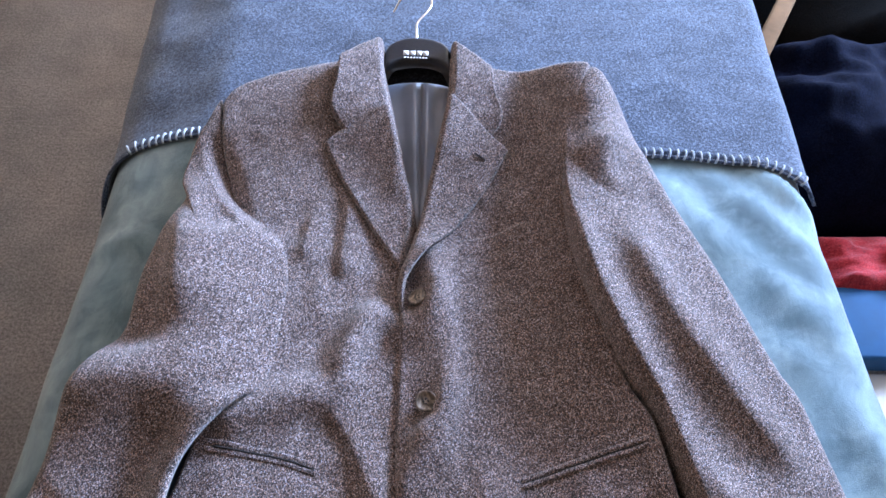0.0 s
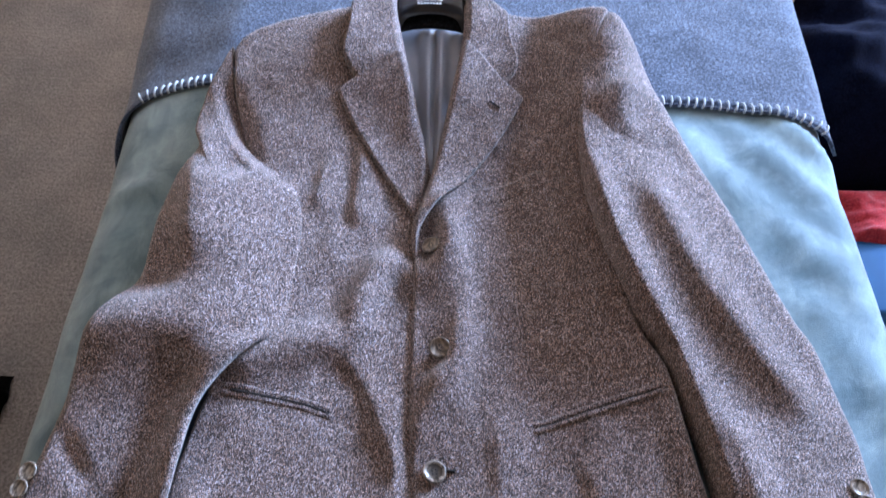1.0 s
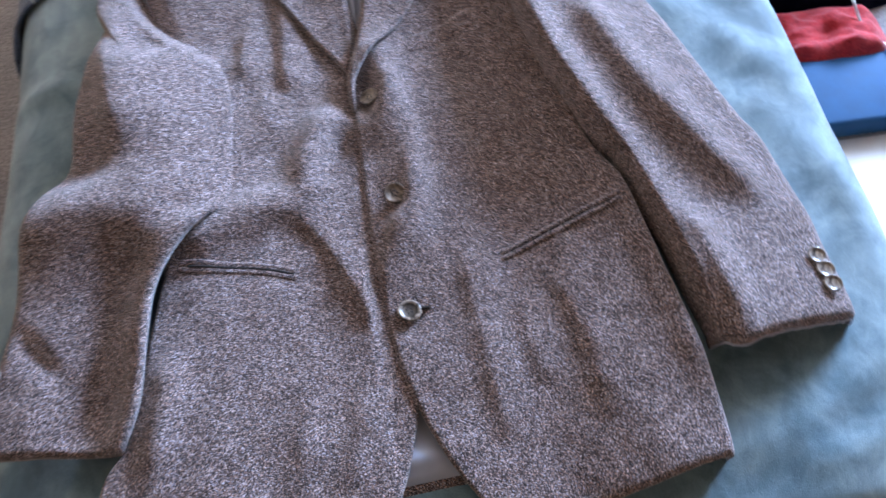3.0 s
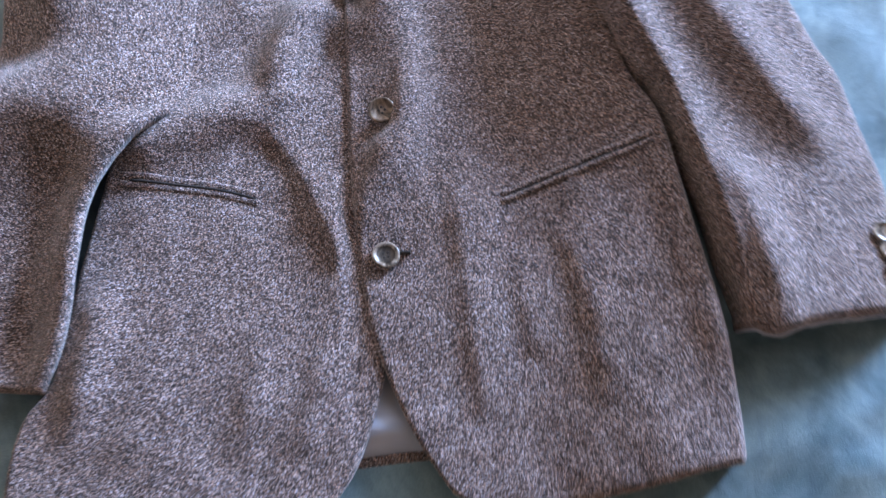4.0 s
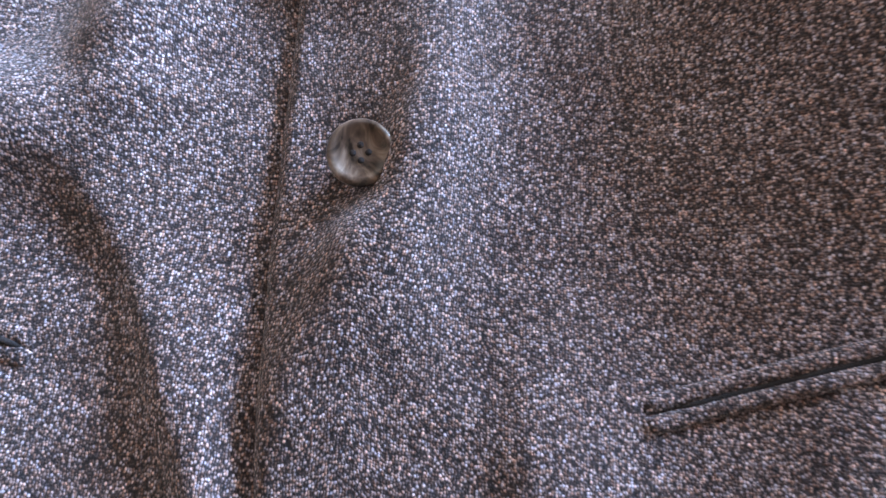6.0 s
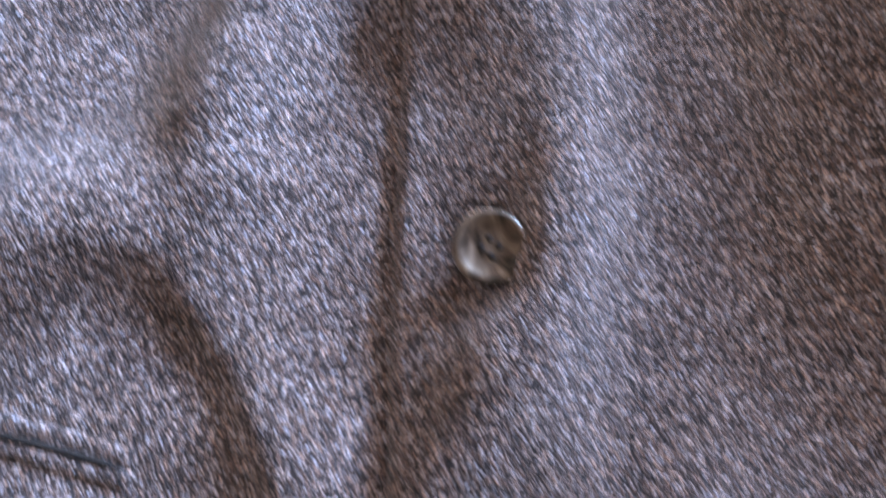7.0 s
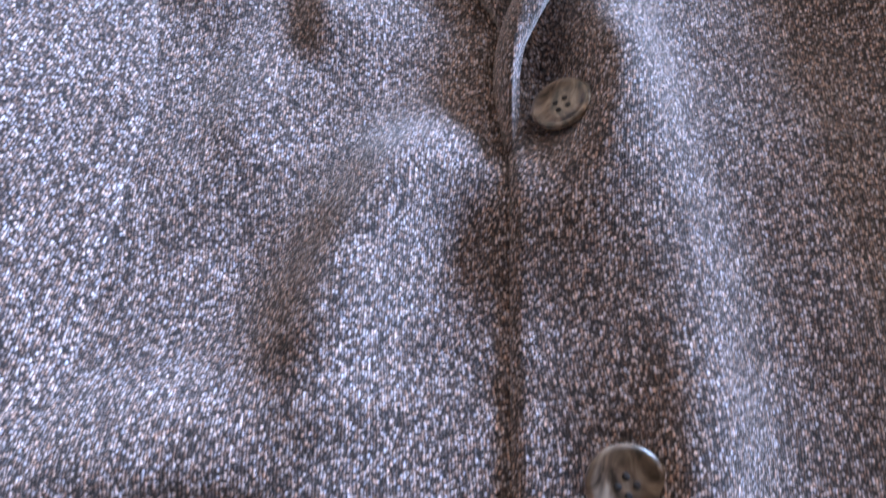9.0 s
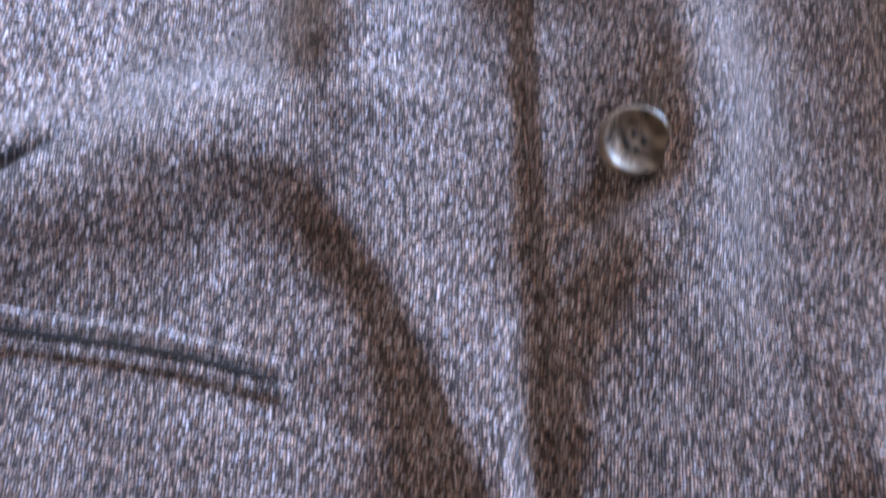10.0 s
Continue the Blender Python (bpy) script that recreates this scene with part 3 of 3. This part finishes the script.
# the front under the buttons
G = patch([(-0.250, -0.095), (-0.18, -0.115), (-0.11, -0.120), (-0.06, -0.112)],
          [(-0.06, -0.112), (-0.033, -0.089), (-0.016, -0.062), (0.0, -0.015), (0.010, 0.03), (0.012, 0.1), (0.012, 0.25), (0.006, 0.34), (-0.005, 0.408), (-0.019, 0.474), (-0.035, 0.546), (-0.047, 0.606), (-0.05, 0.645)],
          [(-0.233, 0.555), (-0.214, 0.581), (-0.158, 0.608), (-0.1, 0.632), (-0.05, 0.648)],
          [(-0.250, -0.095), (-0.243, -0.03), (-0.222, 0.005), (-0.208, 0.09), (-0.19, 0.16), (-0.155, 0.22), (-0.150, 0.30), (-0.172, 0.36), (-0.196, 0.40), (-0.211, 0.44), (-0.226, 0.49), (-0.233, 0.555)], 100, 230)
Z = left_height(G[..., 0], G[..., 1])
cloth("front_panel", G, Z, M_TWEED, jacket, {"left": (0.003, 0.005), "top": (0.030, 0.014), "right": (0.003, 0.006), "bottom": (0.004, 0.006)})

# the front that carries the buttons
G = patch([(0.043, -0.091), (0.066, -0.104), (0.11, -0.105), (0.16, -0.098), (0.211, -0.088), (0.241, -0.085)],
          [(0.241, -0.085), (0.243, -0.044), (0.241, 0.01), (0.234, 0.068), (0.228, 0.113), (0.219, 0.166), (0.200, 0.207), (0.191, 0.25), (0.172, 0.35), (0.168, 0.445), (0.184, 0.525), (0.206, 0.598)],
          [(0.033, 0.640), (0.084, 0.632), (0.15, 0.612), (0.206, 0.598)],
          [(0.043, -0.091), (0.027, -0.066), (0.014, -0.040), (0.002, -0.009), (-0.009, 0.031), (-0.015, 0.092), (-0.018, 0.159), (-0.018, 0.243), (-0.016, 0.31), (-0.008, 0.36), (0.001, 0.408), (0.013, 0.475), (0.03, 0.568), (0.033, 0.640)], 100, 230)
Z = right_height(G[..., 0], G[..., 1]) + 0.003
cloth("front_panel", G, Z, M_TWEED, jacket, {"right": (0.034, 0.011), "top": (0.030, 0.014), "left": (0.003, 0.005), "bottom": (0.004, 0.006)})

# lapels and collar
G = patch([(-0.018, 0.333), (-0.014, 0.335)], [(-0.014, 0.335), (-0.005, 0.408), (-0.019, 0.474), (-0.036, 0.548)],
          [(-0.111, 0.493), (-0.087, 0.516), (-0.064, 0.531), (-0.036, 0.548)], [(-0.018, 0.333), (-0.026, 0.35), (-0.056, 0.394), (-0.092, 0.454), (-0.111, 0.493)], 40, 90)
X, Y = G[..., 0], G[..., 1]
u = np.linspace(0, 1, 40)[None, :]
Z = left_height(X, Y) + 0.0065 + 0.006 * u ** 2 * sstep((Y - 0.34) / 0.06) + 0.004 * sstep((Y - 0.45) / 0.08) * u
cloth("lapel", G, Z, M_TWEED, jacket, {"right": (0.022, 0.010), "left": (0.002, 0.003)}, 0.004)
G = patch([(-0.0195, 0.286), (-0.0165, 0.287)], [(-0.0165, 0.287), (-0.0155, 0.312), (-0.008, 0.331), (0.003, 0.347), (0.037, 0.388), (0.075, 0.445), (0.100, 0.493)],
          [(0.030, 0.560), (0.050, 0.542), (0.073, 0.519), (0.100, 0.493)], [(-0.0195, 0.286), (-0.022, 0.325), (-0.010, 0.370), (0.001, 0.412), (0.013, 0.475), (0.030, 0.560)], 40, 100)
X, Y = G[..., 0], G[..., 1]
lift = 0.007 * np.exp(-((Y - 0.325) / 0.035) ** 2)
Z = right_height(X, Y) + 0.0105 + lift + 0.006 * (1 - u) ** 2 * sstep((Y - 0.34) / 0.06) + 0.004 * sstep((Y - 0.45) / 0.08) * (1 - u)
cloth("lapel", G, Z, M_TWEED, jacket, {"left": (0.022, 0.010), "right": (0.002, 0.003)}, 0.004)
RIGHT_LAPEL = LAST["lapel"]
G = patch([(-0.088, 0.505), (-0.065, 0.525), (-0.036, 0.543)], [(-0.036, 0.543), (-0.047, 0.606), (-0.050, 0.664)],
          [(-0.100, 0.612), (-0.076, 0.638), (-0.050, 0.662)], [(-0.088, 0.505), (-0.106, 0.533), (-0.102, 0.570), (-0.100, 0.612)], 40, 60)
X, Y = G[..., 0], G[..., 1]
Z = left_height(X, Y) + 0.0085 + 0.008 * (1 - u) * sstep((Y - 0.50) / 0.04) + 0.006 * sstep((Y - 0.52) / 0.1)
cloth("collar", G, Z, M_TWEED, jacket, {"right": (0.022, 0.010), "top": (0.014, 0.012)}, 0.004)
G = patch([(0.031, 0.553), (0.050, 0.532), (0.073, 0.506)], [(0.073, 0.506), (0.094, 0.532), (0.087, 0.568), (0.084, 0.610)],
          [(0.034, 0.660), (0.060, 0.636), (0.084, 0.610)], [(0.031, 0.553), (0.034, 0.61), (0.034, 0.660)], 40, 60)
X, Y = G[..., 0], G[..., 1]
Z = right_height(X, Y) + 0.0095 + 0.005 * u * sstep((Y - 0.50) / 0.04) + 0.006 * sstep((Y - 0.52) / 0.1)
cloth("collar", G, Z, M_TWEED, jacket, {"left": (0.022, 0.010), "top": (0.014, 0.012)}, 0.004)


# sleeves
G = patch([(-0.346, 0.004), (-0.284, -0.002), (-0.228, -0.009)],
          [(-0.228, -0.009), (-0.214, 0.025), (-0.206, 0.077), (-0.199, 0.121), (-0.184, 0.148), (-0.163, 0.174), (-0.140, 0.200), (-0.134, 0.264), (-0.134, 0.325), (-0.150, 0.385)],
          [(-0.238, 0.560), (-0.222, 0.47), (-0.195, 0.42), (-0.150, 0.385)],
          [(-0.346, 0.004), (-0.332, 0.069), (-0.322, 0.12), (-0.314, 0.190), (-0.300, 0.225), (-0.281, 0.257), (-0.277, 0.32), (-0.268, 0.38), (-0.255, 0.416), (-0.266, 0.448), (-0.259, 0.505), (-0.238, 0.560)], 90, 190)
X, Y = G[..., 0], G[..., 1]
u = np.linspace(0, 1, 90)[None, :]
v = np.linspace(0, 1, 190)[:, None]
Z = 0.514 - 0.010 * sstep((0.20 - Y) / 0.08) + 0.018 * np.sin(np.pi * np.clip(0.15 + (0.8 - 0.45 * sstep((0.21 - Y) / 0.07)) * u, 0, 1)) * sstep((Y + 0.03) / 0.2)
over = left_height(X, Y)
Z = Z + ridge(X, Y, [(-0.33, 0.178), (-0.25, 0.196), (-0.198, 0.190), (-0.145, 0.184)], 0.0050, 0.034, 0.024, 0.03)
Z = Z - ridge(X, Y, [(-0.200, 0.172), (-0.232, 0.136), (-0.245, 0.090), (-0.250, 0.036), (-0.258, -0.02)], 0.0105, 0.026, 0.026, 0.04)
Z = Z + ridge(X, Y, [(-0.172, 0.166), (-0.190, 0.132), (-0.202, 0.088), (-0.213, 0.030), (-0.225, -0.02)], 0.0050, 0.010, 0.026, 0.03)
Z = Z + ridge(X, Y, [(-0.240, 0.400), (-0.236, 0.340), (-0.226, 0.285), (-0.214, 0.232)], 0.0098, 0.036, 0.020, 0.06)
Z = Z - ridge(X, Y, [(-0.31, 0.250), (-0.268, 0.240), (-0.224, 0.236)], 0.0062, 0.030, 0.022, 0.03)
Z = Z + ridge(X, Y, [(-0.262, 0.45), (-0.247, 0.425), (-0.240, 0.385), (-0.236, 0.34)], 0.004, 0.018, 0.018, 0.05)
Z = Z - ridge(X, Y, [(-0.312, 0.10), (-0.285, 0.066), (-0.272, 0.05)], 0.0045, 0.009, 0.009, 0.02)
Z = Z + wobble(X, Y, 20, 0.0022, 31.0) + wobble(X, Y, 55, 0.0008, 32.0)
w_in = sstep((X + 0.25) / 0.04) * sstep((Y - 0.02) / 0.06)
flush = 0.0065 - 0.0035 * sstep((Y - 0.17) / 0.04) * sstep(1 - (1 - u) / 0.2)
edge = w_in * sstep((u - 0.7) / 0.3) * sstep((Y - 0.16) / 0.04)
Z = Z * (1 - w_in) + w_in * np.maximum(Z * (1 - edge) + (over + flush) * edge, over + flush)
w_top = sstep(1.15 - (1 - v) * 0.62 / 0.055)
Z = Z * (1 - w_top) + w_top * (over - 0.0015)
Z = Z - ridge(X, Y, [(-0.252, 0.500), (-0.234, 0.440), (-0.216, 0.395), (-0.186, 0.362)], 0.0075, 0.018, 0.045, 0.025)
cloth("sleeve", G, Z, M_TWEED, jacket, {"left": (0.026, 0.016), "right": (0.003, 0.008), "top": (0.002, 0.01), "bottom": (0.006, 0.006)}, 0.007, grain=-12.0)
LEFT_SLEEVE = LAST["sleeve"]

G = patch([(0.252, 0.004), (0.268, -0.004), (0.300, 0.003), (0.355, 0.007), (0.389, 0.010)],
          [(0.389, 0.010), (0.388, 0.052), (0.387, 0.091), (0.382, 0.134), (0.367, 0.194), (0.352, 0.225), (0.331, 0.285), (0.312, 0.350), (0.288, 0.418), (0.264, 0.501), (0.240, 0.568), (0.206, 0.600)],
          [(0.162, 0.500), (0.172, 0.545), (0.186, 0.580), (0.206, 0.600)],
          [(0.250, 0.004), (0.240, 0.052), (0.233, 0.097), (0.223, 0.140), (0.210, 0.185), (0.192, 0.215), (0.177, 0.26), (0.158, 0.35), (0.154, 0.43), (0.162, 0.500)], 90, 190)
X, Y = G[..., 0], G[..., 1]
Z = 0.495 + 0.026 * np.sin(np.pi * np.clip(0.46 + 0.46 * u, 0, 1)) + 0.017 * sstep((Y - 0.12) / 0.16)
over = right_height(X, Y)
w_in = sstep((0.26 - X) / 0.06) * sstep((Y - 0.19) / 0.05)
Z = Z * (1 - w_in) + w_in * np.maximum(Z, over + 0.0035)
Z = Z + ridge(X, Y, [(0.164, 0.41), (0.172, 0.32), (0.190, 0.255), (0.207, 0.215), (0.225, 0.165), (0.238, 0.115), (0.246, 0.07), (0.255, 0.02)], 0.0056, 0.016, 0.008, 0.05)
Z = Z + ridge(X, Y, [(0.214, 0.380), (0.232, 0.31), (0.254, 0.25), (0.288, 0.188), (0.322, 0.138), (0.345, 0.11)], 0.0062, 0.024, 0.016, 0.05)
Z = Z + ridge(X, Y, [(0.252, 0.13), (0.262, 0.085), (0.268, 0.04), (0.270, -0.01)], 0.0060, 0.020, 0.012, 0.03)
Z = Z - ridge(X, Y, [(0.176, 0.490), (0.195, 0.500), (0.215, 0.525)], 0.002, 0.010, 0.009, 0.02)
Z = Z + ridge(X, Y, [(0.165, 0.455), (0.20, 0.475), (0.225, 0.50)], 0.002, 0.012, 0.012, 0.02)
Z = Z - ridge(X, Y, [(0.222, 0.49), (0.225, 0.45), (0.232, 0.42)], 0.0018, 0.010, 0.014, 0.03)
Z = Z + ridge(X, Y, [(0.250, 0.50), (0.252, 0.46), (0.258, 0.42)], 0.002, 0.012, 0.012, 0.02)
Z = Z - ridge(X, Y, [(0.250, 0.425), (0.258, 0.395), (0.272, 0.37)], 0.0014, 0.012, 0.012, 0.03)
Z = Z + wobble(X, Y, 20, 0.0022, 41.0) + wobble(X, Y, 55, 0.0006, 42.0)
cloth("sleeve", G, Z, M_TWEED, jacket, {"left": (0.022, 0.008), "right": (0.036, 0.020), "top": (0.016, 0.02), "bottom": (0.006, 0.006)}, 0.008, grain=20.0)


row = LAST["sleeve"][:90:3].copy()
row[:, 1] -= 0.0012
row[:, 2] -= 0.004
row[:, 1] += np.array([random.uniform(-0.0008, 0.0008) for _ in row])
part("cuff_lining", tube_bm([tuple(p) for p in row], 0.0010, 7, 80), M_LINING, jacket, "pale frayed lining edge at the cuff")


def z_at(fn, x, y):
    return float(fn(np.array([[x]]), np.array([[y]]))[0, 0])


# pocket welts: two narrow lips, a dark tube between them painting the slit's shade
def welt(fn, pts, width, lift, n=70):
    c = curve(pts, n)
    tan = np.gradient(c, axis=0)
    tan /= np.linalg.norm(tan, axis=1)[:, None]
    nor = np.stack([-tan[:, 1], tan[:, 0]], 1)
    w = np.linspace(-1, 1, 9)
    G = (c[None] + nor[None] * (w[:, None, None] * width / 2))
    e = np.linspace(0, 1, n)
    e = sstep(np.minimum(e, 1 - e) / 0.06)
    Z = fn(G[..., 0], G[..., 1]) + lift * e * np.sqrt(np.clip(1 - (w[:, None] * 0.98) ** 2, 0, 1)) - 0.0012 * (1 - e)
    return G, Z


RW, LW = (lambda x, y: right_height(x, y) + 0.003), left_height
for fn, mid, rise in ((RW, [(0.090, 0.1135), (0.135, 0.1270), (0.172, 0.1370), (0.208, 0.1455)], 0.0026), (LW, [(-0.188, 0.1425), (-0.150, 0.1380), (-0.115, 0.1325), (-0.082, 0.1240)], 0.0013)):
    up, down = [(x, y + 0.003) for x, y in mid], [(x, y - 0.003) for x, y in mid]
    for pts in (up, down):
        G, Z = welt(fn, pts, 0.0054, rise)
        cloth("pocket_welt", G, Z, M_TWEED, jacket, {k: (0.0, 0.0) for k in ("left", "right", "top", "bottom")}, 0.003)
    part("slit_shade", tube_bm([(x, y, z_at(fn, x, y) + (0.0004 if 1 < i < 21 else -0.002)) for i, (x, y) in enumerate(curve(mid, 24)[1:])], 0.0013, 6, 60), M_THREAD_SHADE, jacket, "dark tube for the shade in the pocket slit")
G, Z = welt(RW, [(0.039, 0.366), (0.08, 0.378), (0.122, 0.392)], 0.020, 0.0008)
cloth("breast_pocket", G, Z, M_TWEED, jacket, {k: (0.0, 0.0) for k in ("left", "right", "top", "bottom")}, 0.003)


# buttons
def button_bm(r):
    prof = [(0.0, 0.0), (0.55 * r, 0.0), (0.9 * r, 0.0007), (r, 0.0016), (0.99 * r, 0.0024), (0.93 * r, 0.0030), (0.84 * r, 0.0031), (0.74 * r, 0.0026), (0.62 * r, 0.0020), (0.3 * r, 0.0018), (0.0, 0.0018)]
    return lathe_bm([(a, b * r / 0.010 + 0.001) for a, b in prof], 44)


def button(x, y, z, r, material, tilt=(0, 0, 0), label="", well=False):
    b = part("button", button_bm(r), material, jacket, label)
    b.matrix_basis = pose(x, y, z, *tilt)
    k = r / 0.010
    if well:
        part("well", lathe_bm([(0, 0.00288 * k), (0.0045 * k, 0.0029 * k), (0.0060 * k, 0.0032 * k), (0.0066 * k, 0.0035 * k)], 32), M_HORN_DARK, b, "dark brown sunken middle")
    for sx in (-1, 1):
        for sy in (-1, 1):
            h = part("hole", lathe_bm([(0, 0.00296 * k), (0.0009 * k, 0.00296 * k), (0.0011 * k, 0.0026 * k)], 10), M_THREAD_SHADE, b)
            h.matrix_basis = pose(sx * 0.0016 * k, sy * 0.0016 * k, 0)
    part("thread", tube_bm([(0, 0, -0.002 * k), (0, 0, 0.0012 * k)], 0.0022 * k, 8, 4), M_THREAD_SHADE, b)
    return b


button(0.000, 0.300, z_at(RW, 0.0, 0.300) + 0.003, 0.0100, M_HORN, (-14, -22, 20), "dark brown horn button")
button(0.009, 0.186, z_at(RW, 0.009, 0.186) + 0.0042, 0.0103, M_HORN, (6, -8, 50), "dark brown horn button")
button(0.006, 0.075, z_at(RW, 0.006, 0.075) + 0.002, 0.0103, M_HORN_PALE, (-4, 6, 10), "mottled horn button with a pale rim", True)
x, y = 0.0185, 0.0765
part("buttonhole", tube_bm([(x - 0.004, y, z_at(RW, x - 0.004, y) + 0.0006), (x, y + 0.0003, z_at(RW, x, y) + 0.001), (x + 0.0055, y, z_at(RW, x + 0.0055, y) + 0.0006)], 0.0016, 8, 14), M_THREAD_SHADE, jacket, "dark keyhole buttonhole stitching")


def on_cloth(P, x, y):
    k = ((P[:, 0] - x) ** 2 + (P[:, 1] - y) ** 2).argsort()[:12]
    return float(P[k, 2].max())


for x, y in ((0.360, 0.064), (0.362, 0.050), (0.362, 0.036)):
    button(x, y, on_cloth(LAST["sleeve"], x, y) + 0.001, 0.0078, M_HORN_PALE, (0, -4, 0), "mottled horn cuff button", True)
for x, y in ((-0.327, 0.066), (-0.330, 0.052), (-0.333, 0.038)):
    button(x, y, on_cloth(LEFT_SLEEVE, x, y) + 0.001, 0.0078, M_HORN_PALE, (4, -8, 0), "mottled horn cuff button", True)
x, y = 0.067, 0.478
part("buttonhole", tube_bm([(x - 0.006, y + 0.003, on_cloth(RIGHT_LAPEL, x - 0.006, y + 0.003)), (x + 0.006, y - 0.003, on_cloth(RIGHT_LAPEL, x + 0.006, y - 0.003))], 0.0010, 6, 6), M_THREAD_SHADE, jacket, "stitched lapel buttonhole")

# ---- hanger ----
hanger = thing("coat_hanger", "black plastic coat hanger with steel hook inside the jacket collar", "hanger")
top = [(-0.13, 0.562), (-0.085, 0.594), (-0.056, 0.628), (-0.048, 0.650), (-0.038, 0.664), (-0.022, 0.673), (0.004, 0.674), (0.024, 0.665), (0.034, 0.650), (0.042, 0.628), (0.072, 0.594), (0.12, 0.565)]
low = [(-0.13, 0.545), (-0.085, 0.574), (-0.048, 0.612), (-0.030, 0.624), (-0.012, 0.629), (0.002, 0.629), (0.018, 0.624), (0.034, 0.612), (0.068, 0.574), (0.12, 0.548)]
G = patch(low, [(0.12, 0.548), (0.12, 0.565)], top, [(-0.13, 0.545), (-0.13, 0.562)], 80, 20)
X = G[..., 0]
zh = 0.533 - 0.045 * sstep((np.abs(X + 0.007) - 0.036) / 0.028)
cloth("hanger_body", G, zh, M_HANGER, hanger, {"top": (0.010, 0.010), "bottom": (0.005, 0.006)}, 0.004)
part("hook", tube_bm([(-0.009, 0.655, 0.522), (-0.0095, 0.678, 0.532), (-0.0085, 0.692, 0.538), (0.004, 0.712, 0.541), (0.009, 0.728, 0.541), (0.006, 0.756, 0.535), (-0.010, 0.782, 0.524), (-0.030, 0.784, 0.512), (-0.043, 0.764, 0.500)], 0.0017, 12, 80), M_STEEL, hanger, "bright steel hook")
part("collar_ring", lathe_bm([(0.0, -0.002), (0.0045, -0.002), (0.0045, 0.001), (0.003, 0.002), (0.0, 0.002)], 20), M_STEEL, hanger).matrix_basis = pose(-0.009, 0.668, 0.527, -70, 0, 0)
for x0, x1, y0, y1 in ((-0.0255, -0.0185, 0.6345, 0.6425), (-0.0170, -0.0100, 0.6345, 0.6425), (-0.0085, -0.0020, 0.6345, 0.6425), (-0.0005, 0.0060, 0.6345, 0.6425)):
    part("print_bar", box_bm(x0, x1, y0, y1, 0.5331, 0.5334), M_PRINT, hanger, "white printed bar")
for k in range(8):
    x = -0.0245 + 0.0038 * k
    part("print_bar", box_bm(x, x + 0.0026, 0.6285, 0.6308, 0.5331, 0.5334), M_PRINT, hanger, "white printed bar")


# ---- beside the bed ----
def heap(name, cx, cy, rx, ry, h, material, seed, n=40, square=0.6):
    """A slumped soft heap on the floor."""
    bm = bmesh.new()
    bmesh.ops.create_grid(bm, x_segments=n, y_segments=n, size=1)
    for v in bm.verts:
        a, b = v.co.x, v.co.y
        d = max(abs(a), abs(b)) * square + math.hypot(a, b) * (1 - square)
        f = max(0.0, 1 - max(0, d - 0.55) / 0.45) if d < 1 else 0
        z = h * (f ** 0.5) + 0.25 * h * noise.noise(Vector((a * 2.2, b * 2.2, seed))) * f + 0.07 * h * noise.noise(Vector((a * 6, b * 6, seed))) * f
        wob = 1 + 0.06 * noise.noise(Vector((a * 2, b * 2, seed + 5)))
        v.co = Vector((cx + a * rx * wob, cy + b * ry * wob, max(0.002, z + 0.002)))
    return part(name, bm, material)


tagged(heap("navy_bag", 0.88, 0.98, 0.28, 0.22, 0.22, M_NAVY, 1.0), "dark navy slumped cloth bag on the floor", "bag")
tagged(heap("black_coat", 1.22, 1.38, 0.48, 0.36, 0.26, M_BLACK, 2.0), "black coat in a heap on the floor", "coat")
tagged(heap("red_cloth", 0.86, 0.675, 0.14, 0.075, 0.07, M_RED, 3.0, square=0.85), "folded bright red cloth on the floor", "cloth")
tagged(heap("dark_trousers", 0.62, -0.32, 0.34, 0.20, 0.06, M_NAVY, 4.0), "dark navy trousers crumpled on the carpet", "trousers")
tagged(heap("dark_shoe", -0.755, 0.30, 0.085, 0.05, 0.07, M_BLACK, 6.0, 24, 0.3), "dark brown shoe standing on the carpet", "shoe")
_b = thing("blue_box", "bright blue plastic storage box lid beside the bed", "box")
part("lid", box_bm(0.66, 1.04, 0.475, 0.635, 0.0, 0.05, 0.008, 3), M_BLUE, _b)
_p = thing("paper_sheet", "white sheet of paper lying beside the bed", "paper")
part("page", box_bm(0.68, 0.98, 0.20, 0.47, 0.0, 0.004, 0.001), M_PAPER, _p)
cable = part("cable", tube_bm([(0.90, 0.70, 0.10), (0.93, 0.66, 0.058), (0.96, 0.62, 0.056), (0.965, 0.575, 0.056), (0.99, 0.555, 0.056), (1.01, 0.60, 0.057), (0.99, 0.63, 0.058), (1.06, 0.60, 0.03), (1.1, 0.56, 0.004)], 0.0025, 8, 90), M_CABLE)
tagged(cable, "thin white cable curling over the blue box", "cable")
_st = thing("wooden_rail", "light brown wooden side board beside the bed", "board")
_po = part("rail", box_bm(-0.035, 0.0, -0.16, 0.22, 0.0, 0.25, 0.006), M_WOOD, _st)
_po.matrix_basis = pose(0.692, 1.071, 0.0, 0, 0, -30)
